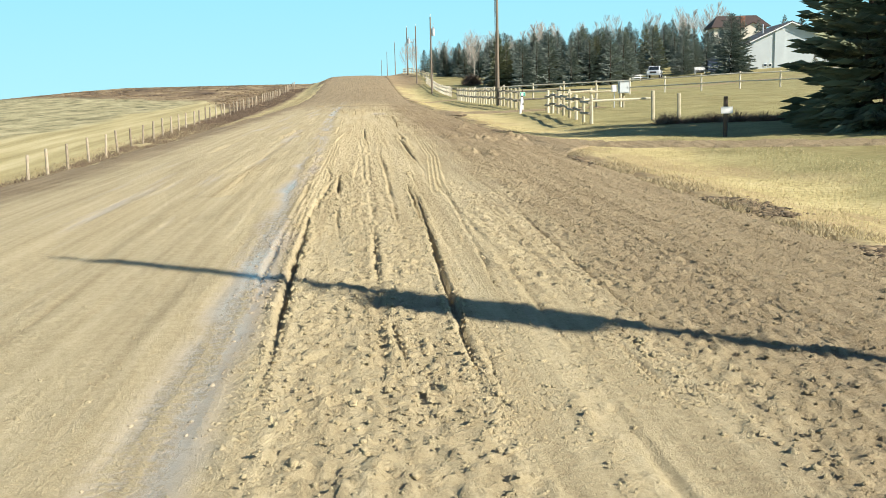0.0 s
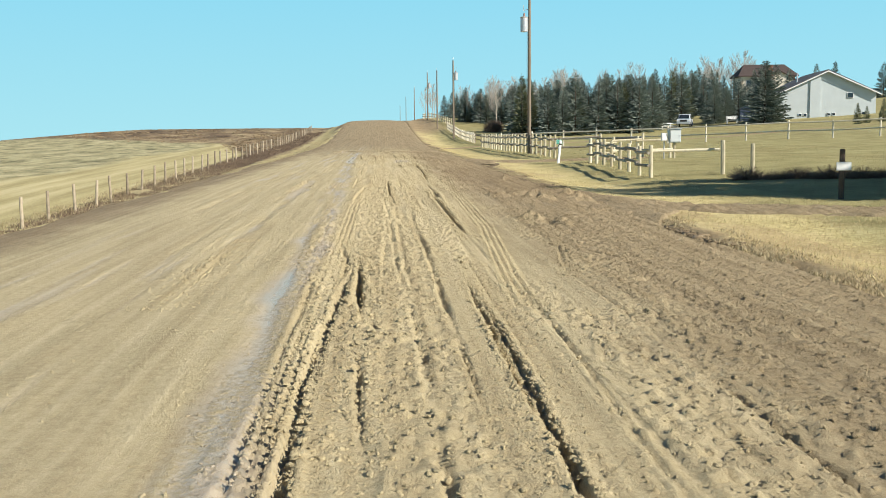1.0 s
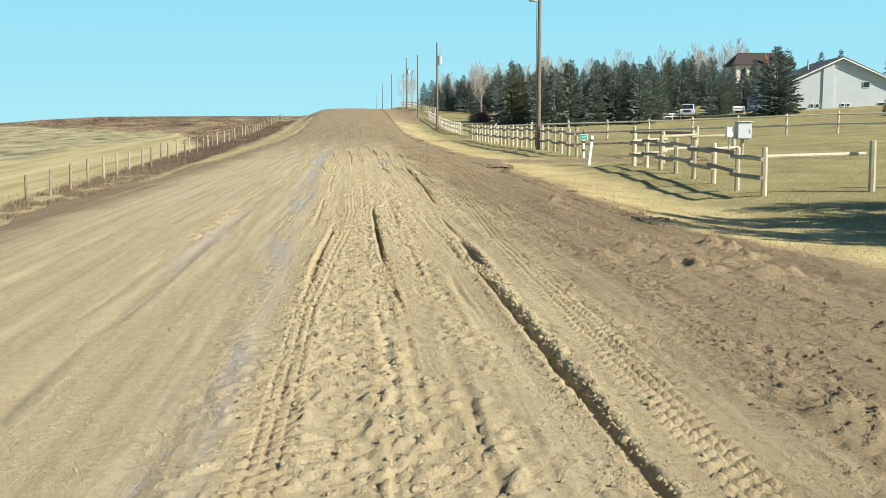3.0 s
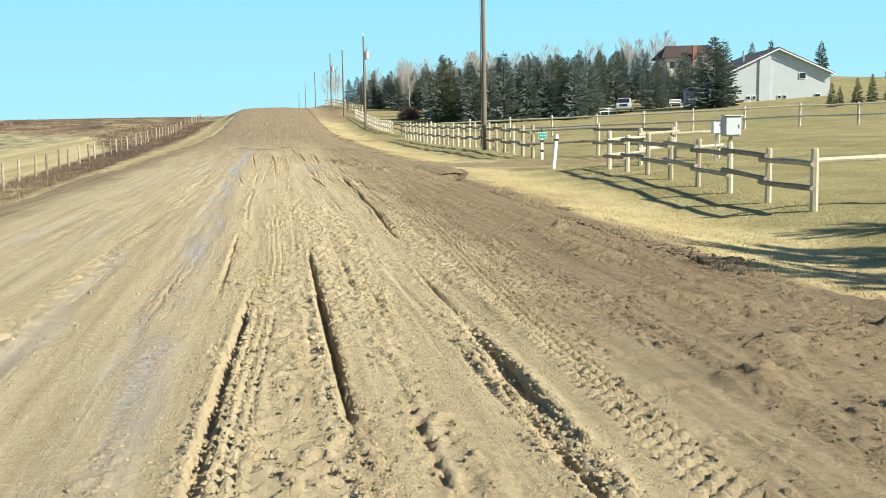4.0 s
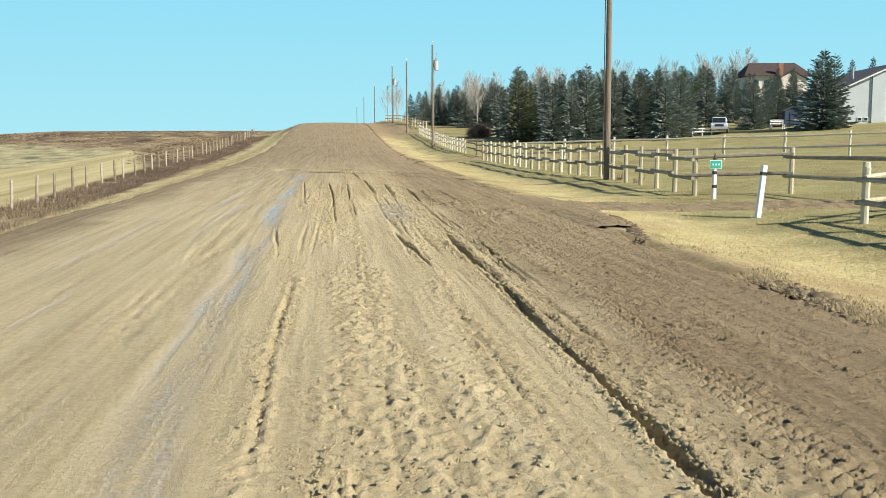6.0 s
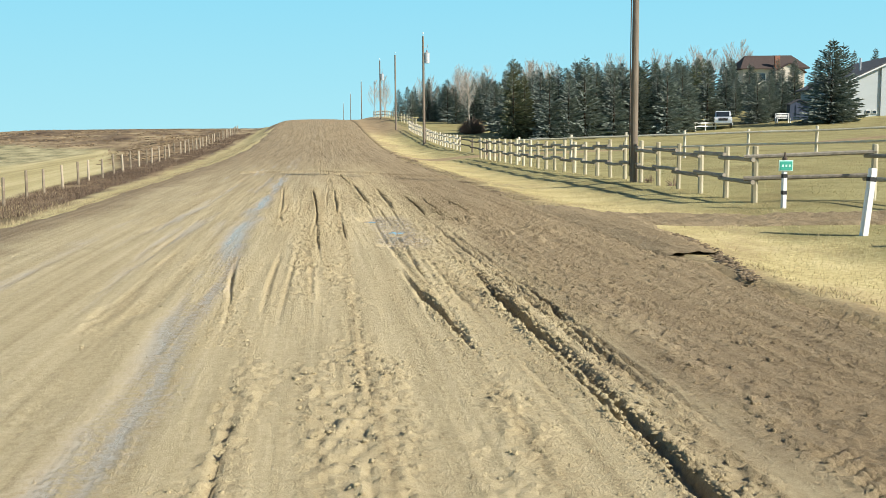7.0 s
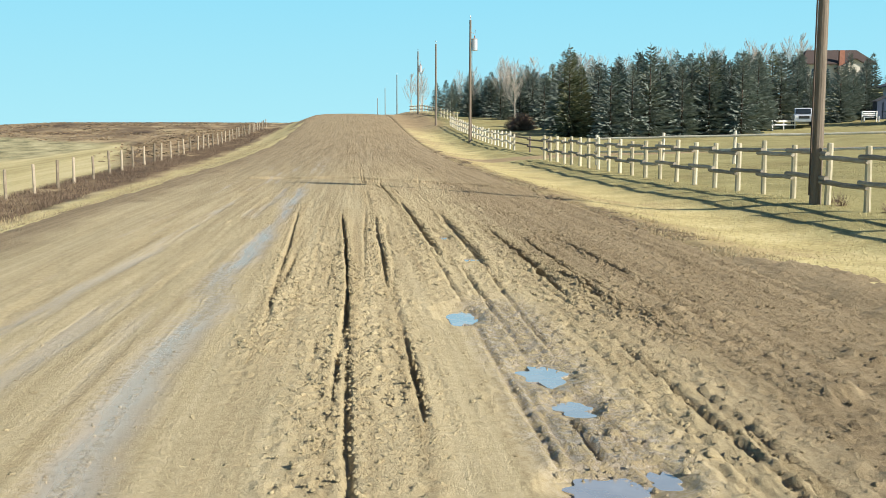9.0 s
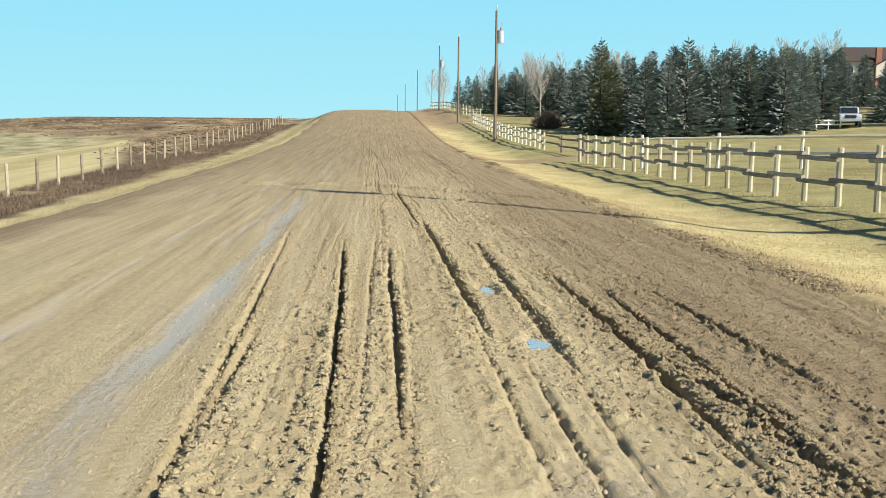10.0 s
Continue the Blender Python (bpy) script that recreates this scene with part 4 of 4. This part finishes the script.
# ---- signs, posts and small things ----
def marker_post(x, y, lean):
    p = thing("marker_post", x, y, level(x, y), "leaning white marker post with a black band", "marker post")
    p.matrix_world = pose(x, y, level(x, y), 0, lean, 0)
    part("stake", soft_box(0, 0, 0.52, 0.12, 0.12, 1.35, 0.015), WHITE_PAINT, p)
    part("band", soft_box(0, 0, 1.0, 0.128, 0.128, 0.08, 0.004), BLACK, p, "black reflective band")
    return p


marker_post(9.45, 57.3, 6)
b = thing("address_sign", 10.4, 62.5, level(10.4, 62.5), "small green sign on a white post with black bands", "sign")
part("post", soft_box(0, 0, 0.35, 0.1, 0.1, 1.2, 0.012), WHITE_PAINT, b)
part("plate_edge", soft_box(0, -0.062, 0.97, 0.34, 0.016, 0.25, 0.006), SIGN_PALE, b, "pale green border")
part("plate", soft_box(0, -0.075, 0.97, 0.29, 0.014, 0.2, 0.004), SIGN_GREEN, b, "green reflective plate")
for dx in (-0.08, 0.0, 0.08):
    part("mark", soft_box(dx, -0.084, 0.97, 0.045, 0.006, 0.055, 0.002), SIGN_PALE, b)
for z in (0.36, 0.74):
    part("band", soft_box(0, 0, z, 0.108, 0.108, 0.09, 0.004), BLACK, b, "black band")
part("cap", tube(bmesh.new(), [(0, 0, 0.95), (0, 0, 1.14), (0, 0, 1.18), (0, 0, 1.28)], [0.06, 0.06, 0.03, 0.012], 8), BARK, b, "dark pointed cap")
b = thing("notice_sign", 11.0, 27.6, level(11.0, 27.6), "dark wooden post with a small pale sign", "sign")
part("post", round_post(1.18, 0.07, 4), BARK, b)
part("plate", soft_box(0, -0.09, 0.78, 0.36, 0.02, 0.2, 0.005), WHITE_PAINT, b, "pale notice plate")
b = thing("utility_box", 15.0, 55.2, level(15.0, 55.2), "white box on a wooden post by the fence", "utility box")
part("post", round_post(0.9, 0.07, 6), FENCE_WOOD, b)
part("cabinet", soft_box(0, -0.05, 1.12, 0.6, 0.3, 0.66, 0.03), SIDING, b)
d = part("door", soft_box(0, -0.215, 1.12, 0.52, 0.03, 0.58, 0.01), SIDING, b)
part("latch", soft_box(0.2, -0.24, 1.12, 0.03, 0.03, 0.12, 0.005), STEEL, d)
for z in (0.93, 1.31):
    part("hinge", soft_box(-0.25, -0.235, z, 0.05, 0.02, 0.08, 0.004), STEEL, d)
part("hood", soft_box(0, -0.08, 1.47, 0.66, 0.4, 0.04, 0.01), SIDING, b)
part("meter_box", soft_box(-0.52, 0.0, 1.08, 0.28, 0.2, 0.4, 0.02), WHITE_PAINT, b, "small white meter box")
part("conduit", tube(bmesh.new(), [(-0.52, 0.0, 0.9), (-0.52, 0.0, -0.1)], [0.03, 0.03], 8), STEEL, b)
for x, y, h in ((12.4, 40.1, 1.22), (13.6, 40.4, 1.02)):
    b = thing("gate_post", x, y, level(x, y), "tall round wooden gate post on the lawn", "gate post", "gate posts")
    part("post", round_post(h, 0.085, 8), FENCE_WOOD, b)
b = thing("cross_rail", 9.87, 40.45, level(9.87, 40.45), "single pale log rail between fence and gate post", "rail")
part("rail", log_rail((0.05, 0.05, 0.95), (2.5, -0.03, 1.0), 0.055, 3), FENCE_WOOD, b)


# ---- water in the ruts ----
def water_material():
    m = Tree("muddy_water")
    n = m.noise(m.place, 5.0, 2)
    m.bump(n, 0.05, 0.01)
    m.b.inputs["IOR"].default_value = 3.0
    return m.done(m.ramp(n, (0.3, (0.30, 0.29, 0.27)), (0.7, (0.40, 0.38, 0.35))), 0.02, spec=1.0)


WATER = water_material()
for hx, hy, hw, hl in HOLLOWS:
    bm = bmesh.new()
    r = random.Random(int(hy * 10))
    wave = [(r.uniform(0.02, 0.14), r.uniform(0, math.tau), n) for n in (2, 3, 4, 5, 7, 9)]
    ring = []
    for k in range(56):
        a = k * math.tau / 56
        q = 0.9 + sum(h * math.sin(n * a + p) for h, p, n in wave)
        ring.append(bm.verts.new((math.cos(a) * hw * q, math.sin(a) * hl * q, 0)))
    bm.faces.new(ring)
    low = bmesh.ops.extrude_face_region(bm, geom=bm.faces[:])
    bmesh.ops.translate(bm, vec=(0, 0, -0.03), verts=[v for v in low["geom"] if isinstance(v, bmesh.types.BMVert)])
    me = bpy.data.meshes.new("puddle")
    bm.to_mesh(me), bm.free()
    me.materials.append(WATER)
    ob = new("puddle", me)
    ob.location = (hx, hy, float(road_level(np.array([hy]))[0]) + 0.028)
    tagged(ob, "shallow muddy puddle reflecting the sky in a rut", "puddle", "puddles in the road")


# ---- loose clods ----
def scatter(name, label, category, n, pick, make, material):
    """Many small pieces in one mesh; make returns the corner offsets and the faces of one."""
    verts, faces, base = [], [], 0
    spots = pick(n)
    for x, y, z in spots:
        v, f = make(x, y)
        verts.append(v + (x, y, z))
        faces.append(f + base)
        base += len(v)
    co = np.concatenate(verts)
    fc = np.concatenate(faces)
    me = bpy.data.meshes.new(name)
    me.vertices.add(len(co))
    me.vertices.foreach_set("co", co.ravel().astype(np.float32))
    k = fc.shape[1]
    me.loops.add(fc.size)
    me.loops.foreach_set("vertex_index", fc.ravel())
    me.polygons.add(len(fc))
    me.polygons.foreach_set("loop_start", np.arange(0, fc.size, k))
    me.update(calc_edges=True)
    me.materials.append(material)
    return tagged(new(name, me), label, category, kind="stuff")


GEN = np.random.RandomState(23)
CONE = np.array([[1, 0, -0.35], [0, 1, -0.35], [-1, 0, -0.35], [0, -1, -0.35], [0, 0, 0.85]], float)
CONE_F = np.array([[0, 1, 4], [1, 2, 4], [2, 3, 4], [3, 0, 4]])


def road_spots(n):
    x = GEN.uniform(-2.6, 5.3, n * 5)
    y = 1.2 + 82 * GEN.uniform(0, 1, n * 5) ** 1.25
    c = crumbly(x, y) * 0.9 + 0.1
    keep = GEN.uniform(0, 1, len(x)) < c
    x, y = x[keep][: n // 2], y[keep][: n // 2]
    # the rest lies along the ruts
    main = [q for q in RUTS[:44] for _ in range(int(q[3] - q[1]) + 1)]
    pick = GEN.randint(0, len(main), n - len(x))
    f = GEN.uniform(-0.05, 1.05, len(pick))
    q = np.array(main)[pick]
    off = GEN.choice((-1, 1), len(pick)) * (0.02 + GEN.exponential(0.10, len(pick)))
    x = np.concatenate([x, q[:, 0] + (q[:, 2] - q[:, 0]) * f + off])
    y = np.concatenate([y, q[:, 1] + (q[:, 3] - q[:, 1]) * f])
    # heights straight off the road's own surface
    order = np.argsort(y)
    x, y = x[order], y[order]
    me = road.data
    co = np.empty(len(me.vertices) * 3, np.float32)
    me.vertices.foreach_get("co", co)
    zz = co.reshape(len(ry), len(rx), 3)[:, :, 2]
    i = np.clip(np.searchsorted(ry, y), 0, len(ry) - 1)
    j = np.clip(np.searchsorted(rx, x), 0, len(rx) - 1)
    return np.stack([x, y, zz[i, j]], -1)


LUMP = np.array([[math.cos(k * math.tau / 5) * c, math.sin(k * math.tau / 5) * c, h] for c, h in ((0.9, -0.4), (0.85, 0.25)) for k in range(5)] + [[0.1, 0, 0.62]], float)
LUMP_F = np.array([t for k in range(5) for t in ((k, (k + 1) % 5, 5 + (k + 1) % 5), (k, 5 + (k + 1) % 5, 5 + k), (5 + k, 5 + (k + 1) % 5, 10))])


def lump(x, y):
    r = min(0.009 + GEN.exponential(0.006), 0.030)
    v = LUMP * r * GEN.uniform(0.65, 1.3, 3) + GEN.normal(0, 0.16 * r, (11, 3))
    a = GEN.uniform(0, math.tau)
    c, s = math.cos(a), math.sin(a)
    return np.stack([v[:, 0] * c - v[:, 1] * s, v[:, 0] * s + v[:, 1] * c, v[:, 2] * 0.85 - 0.25 * r], -1), LUMP_F


def clod(x, y):
    r = min(0.008 + GEN.exponential(0.005), 0.020) * (1.0 + 0.006 * max(y - 40, 0))
    v = CONE * r * GEN.uniform(0.6, 1.3, (5, 1)) + GEN.normal(0, 0.22 * r, (5, 3))
    a = GEN.uniform(0, math.tau)
    c, s = math.cos(a), math.sin(a)
    return np.stack([v[:, 0] * c - v[:, 1] * s, v[:, 0] * s + v[:, 1] * c, v[:, 2] * 0.95], -1), CONE_F


scatter("mud_clods", "crumbled dry mud clods strewn over the road", "clods", 120000, road_spots, clod, MUD)
scatter("mud_lumps", "larger crumbled lumps of dry mud along the ruts", "clods", 46000, road_spots, lump, MUD)


# ---- sod along the verge ----
TORN = [(3.66, 31.9, 0.5, 0.12), (4.45, 31.4, 0.6, 0.12), (4.2, 28.8, 0.5, 0.15), (3.6, 28.0, 0.3, 0.12), (5.1, 29.1, 0.6, 0.2), (4.9, 30.3, 0.6, 0.15), (2.75, 21.9, 0.25, 0.15), (3.2, 21.4, 0.12, 0.35), (4.4, 27.8, 0.6, 0.2), (4.2, 38.0, 0.35, 0.2), (3.9, 35.3, 0.3, 0.2)]


def sod_spots(n):
    y = 5 + 115 * GEN.uniform(0, 1, n * 4) ** 1.2
    x = 5.3 + 0.7 * (lumps(y * 0.35, y * 0, 41) - 0.5) + GEN.normal(0, 0.13, n * 4)
    keep = lumps(x * 0.9, y * 0.45, 42) > 0.52
    keep &= drive_mask(x, y, 0.1) == 0
    x, y = x[keep][:n], y[keep][:n]
    # the torn sod where the second drive meets the verge
    e = n // 12
    f = GEN.uniform(0, 1, e)
    x = np.concatenate([x, 6.2 - 0.9 * f**1.5 + GEN.normal(0, 0.07, e)])
    y = np.concatenate([y, 58.4 - 6.0 * f + GEN.normal(0, 0.06, e)])
    z = np.maximum(land(x, y), road_level(y) - 0.07)
    # dark torn clumps dragged over the mouth of the first drive
    for hx, hy, wx, wy in TORN:
        tx, ty = GEN.normal(hx, wx * 0.55, 110), GEN.normal(hy, wy * 0.5, 110)
        x, y = np.concatenate([x, tx]), np.concatenate([y, ty])
        z = np.concatenate([z, road_level(ty) + 0.115 - 0.0055 * (tx + 0.7) ** 2])
    return np.stack([x, y, z], -1)


def sod(x, y):
    v, f = lump(x, y)
    return v * (0.8 + GEN.exponential(0.7)) * (1.3, 1.3, 0.7), f


scatter("sod_clumps", "dark broken sod along the verge edge", "sod", 12000, sod_spots, sod, needles("dark_sod", (0.10, 0.072, 0.042), (0.30, 0.225, 0.13)))


# ---- grass and weeds ----
def blades(lo, hi, lean):
    def make(x, y):
        h = GEN.uniform(lo, hi)
        a = GEN.uniform(0, math.tau)
        w = 0.008 + 0.02 * h
        d = GEN.normal(0, lean, 2) * h
        c, s = math.cos(a) * w, math.sin(a) * w
        return np.array([[-c, -s, -0.02], [c, s, -0.02], [d[0], d[1], h]]), np.array([[0, 1, 2]])

    return make


def strip(x0, x1, y0, y1, gaps=(), clump=0.0, power=1.0):
    def pick(n):
        x = x0 + (x1 - x0) * GEN.uniform(0, 1, n * 3)
        y = y0 + (y1 - y0) * GEN.uniform(0, 1, n * 3) ** power
        keep = lumps(x * 1.3, y * 1.3, 31) > clump
        keep &= drive_mask(x, y, -0.05) < 0.3
        for mid, half in gaps:
            keep &= np.abs(y - mid + 1.2 * (lumps(x, y, 33) - 0.5)) > half
        x, y = x[keep][:n], y[keep][:n]
        return np.stack([x, y, land(x, y)], -1)

    return pick


DRIVES = ((111.0, 2.0),)
scatter("verge_grass", "dry straw-coloured verge grass", "grass", 22000, strip(5.1, 6.0, 6, 110, DRIVES, 0.4, 1.3), blades(0.015, 0.055, 0.9), DULL_STRAW)
scatter("short_grass", "short dry yellow roadside grass", "grass", 60000, strip(5.6, 10.5, 8, 120, DRIVES, 0.1, 1.4), blades(0.015, 0.05, 0.8), STRAW)
scatter("lawn_grass", "short olive lawn grass", "grass", 50000, strip(9.5, 26, 22, 95, DRIVES, 0.2), blades(0.015, 0.05, 0.8), needles("lawn_blades", (0.20, 0.18, 0.07), (0.48, 0.42, 0.21)))
scatter("left_verge_grass", "pale dry grass on the field side of the road", "grass", 26000, strip(-10.4, -6.9, 20, 150, (), 0.3, 1.2), blades(0.02, 0.10, 0.5), DULL_STRAW)
scatter("fence_weeds", "brown dead weeds along the field fence", "weeds", 60000, strip(-13.9, -10.6, 24, 200, (), 0.45), blades(0.05, 0.24, 0.5), WEED)
scatter("fence_grass", "tall dry grass along the field fence", "grass", 14000, strip(-15.0, -10.0, 24, 84, (), 0.35), blades(0.05, 0.2, 0.35), DULL_STRAW)


def tussock(x, y):
    h, w = GEN.uniform(0.02, 0.07), GEN.uniform(0.1, 0.5)
    a = GEN.uniform(0, math.pi)
    c, s = math.cos(a) * w, math.sin(a) * w
    v = np.array([[-c, -s, -0.05], [c, s, -0.05], [c * 0.5, s * 0.5, h * 0.8], [-c * 0.3, -s * 0.3, h]]) + GEN.normal(0, 0.03, (4, 3))
    return v, np.array([[0, 1, 2], [0, 2, 3]])


def field_spots(n):
    x = -14.5 - 90 * GEN.uniform(0, 1, n * 3) ** 1.4
    y = 114 + np.minimum((-14 - x) * 5.0, 46) + np.clip((-23 - x) * 0.9, 0, 30) + 5 * GEN.normal(0, 1, n * 3) + 200 * GEN.uniform(0, 1, n * 3)
    keep = lumps(x * 0.25, y * 0.12, 35) * 0.6 + lumps(x * 0.9, y * 0.4, 36) * 0.4 > 0.46
    x, y = x[keep][:n], y[keep][:n]
    return np.stack([x, y, land(x, y)], -1)


scatter("field_scrub", "brown dead scrub over the far field", "scrub", 24000, field_spots, tussock, needles("field_weeds", (0.13, 0.092, 0.055), (0.28, 0.21, 0.125)))

# ---- shrubs ----
TWIG = speckled("brown_twigs", (0.13, 0.085, 0.06), (0.30, 0.21, 0.15), 5, 0.9, 0.2)


def shrub(seed, width, height, count, label, group=""):
    r = random.Random(seed)
    t = thing("shrub", 0, 0, -50, label, "shrub", group)
    bm = bmesh.new()
    for i in range(count):
        a, up = r.uniform(0, math.tau), math.asin(r.uniform(0.05, 1))
        reach = r.uniform(0.55, 1.0)
        e = Vector((math.cos(a) * math.cos(up) * width * 0.5, math.sin(a) * math.cos(up) * width * 0.5, math.sin(up) * height)) * reach
        p = Vector((e.x * r.uniform(0.1, 0.5), e.y * r.uniform(0.1, 0.5), 0))
        q = p.lerp(e, 0.55) + Vector((r.uniform(-0.05, 0.05) * width, r.uniform(-0.05, 0.05) * width, 0.06 * height))
        tube(bm, [p, q, e], [0.012 * height, 0.009 * height, 0.004 * height], 3, False)
    part("stem", bm, TWIG, t)
    return t


low = shrub(1, 1.6, 0.5, 620, "low reddish-brown leafless shrub on the lawn", "row of low shrubs")
for i in range(14):
    plant(low, 12.1 + i * 0.75, 36.8 - i * 0.40 + rnd.uniform(-0.3, 0.3), rnd.uniform(0.75, 1.2), rnd, used)
dome = shrub(2, 5.0, 2.6, 1500, "large dark leafless rounded shrub on the slope")
plant(dome, 17.2, 157.0, 0.78, rnd, used)
tuft = shrub(3, 0.7, 0.5, 60, "dry weed tuft at a pole foot", "weed tufts")
for x, y in ((10.6, 72.8), (10.9, 73.6), (10.8, 71.0)):
    plant(tuft, x, y, rnd.uniform(0.7, 1.1), rnd, used)


# ---- yard things ----
CAR_PAINT = speckled("silver_paint", (0.55, 0.58, 0.62), (0.62, 0.65, 0.68), 2, 0.3, 0.02)


def pickup(x, y, turn):
    t = thing("pickup_truck", x, y, level(x, y), "pale silver pickup truck parked below the trees", "pickup truck", turn=turn)
    bm = bmesh.new()
    wall_panel(bm, [(-2.7, 0.5), (2.65, 0.5), (2.75, 0.75), (2.7, 1.05), (1.3, 1.18), (-2.7, 1.15)], 1.85)
    bmesh.ops.bevel(bm, geom=bm.edges[:], offset=0.05, segments=2, affect="EDGES")
    part("body", bm, CAR_PAINT, t).location.y = -0.92
    bm = bmesh.new()
    wall_panel(bm, [(-1.0, 1.16), (1.35, 1.18), (0.7, 1.8), (-0.75, 1.84)], 1.6)
    bmesh.ops.bevel(bm, geom=bm.edges[:], offset=0.06, segments=2, affect="EDGES")
    part("cab", bm, CAR_PAINT, t).location.y = -0.8
    part("windscreen", soft_box(1.07, 0, 1.5, 0.03, 1.36, 0.72, 0.01, Matrix.Rotation(radians(-46), 4, "Y")), DARK_GLASS, t)
    for s in (-1, 1):
        part("side_window", soft_box(-0.05, s * 0.81, 1.5, 1.2, 0.03, 0.42, 0.01), DARK_GLASS, t)
        part("headlight", soft_box(2.72, s * 0.7, 0.92, 0.06, 0.32, 0.16, 0.02), WHITE_PAINT, t)
        for wx in (-1.75, 1.75):
            w = part("wheel", tube(bmesh.new(), [(wx, s * 0.78, 0.38), (wx, s * 0.98, 0.38)], [0.38, 0.38], 18), BLACK, t)
            part("rim", tube(bmesh.new(), [(wx, s * 0.97, 0.38), (wx, s * 1.0, 0.38)], [0.22, 0.2], 12), STEEL, w)
    part("grille", soft_box(2.75, 0, 0.9, 0.05, 0.95, 0.26, 0.01), BLACK, t)
    part("bumper", soft_box(2.78, 0, 0.58, 0.12, 1.8, 0.2, 0.03), STEEL, t)


pickup(43.5, 148.0, -111)
BLUE_SHED = speckled("dark_blue_boards", (0.035, 0.05, 0.09), (0.06, 0.085, 0.14), 2, 0.7, 0.3, stretch=(6, 6, 0.5))
b = thing("garden_shed", 53.6, 150.8, level(53.6, 150.8) - 0.1, "small dark blue garden shed between spruces", "shed", turn=-15)
bm = bmesh.new()
wall_panel(bm, [(-1.0, 0), (1.0, 0), (1.0, 1.9), (0, 2.4), (-1.0, 1.9)], 2.0)
part("body", bm, BLUE_SHED, b)
bm = bmesh.new()
for k in (-1, 1):
    slab(bm, (0, -0.15, 2.42), (k * 1.15, -0.15, 1.84), (k * 1.15, 2.15, 1.84), (0, 2.15, 2.42), 0.08)
part("roof", bm, GREY_SHINGLE, b)
d = part("door", soft_box(0, -0.03, 0.95, 0.8, 0.05, 1.75), BLUE_SHED, b)
part("handle", soft_box(0.3, -0.07, 0.95, 0.03, 0.04, 0.14, 0.005), STEEL, d)
# white rails beside the truck
b = thing("white_rail", 40.9, 146.3, level(40.9, 146.3), "low white painted rail beside parked truck", "rail")
for x in (-1.1, 0, 1.1):
    part("post", soft_box(x, 0, 0.4, 0.1, 0.1, 1.0), WHITE_PAINT, b)
for z in (0.45, 0.8):
    part("board", soft_box(0, -0.08, z, 2.5, 0.05, 0.13), WHITE_PAINT, b)
b = thing("garden_bench", 50.4, 148.0, level(50.4, 148.0), "white slatted garden bench on the lawn", "bench")
for x in (-0.75, 0.75):
    for y in (-0.2, 0.25):
        part("leg", soft_box(x, y, 0.3 if y < 0 else 0.55, 0.1, 0.1, 0.6 if y < 0 else 1.1), WHITE_PAINT, b)
part("seat", soft_box(0, 0, 0.5, 1.6, 0.5, 0.06), WHITE_PAINT, b)
for z in (0.7, 0.88, 1.05):
    part("slat", soft_box(0, 0.3, z, 1.6, 0.04, 0.1), WHITE_PAINT, b)
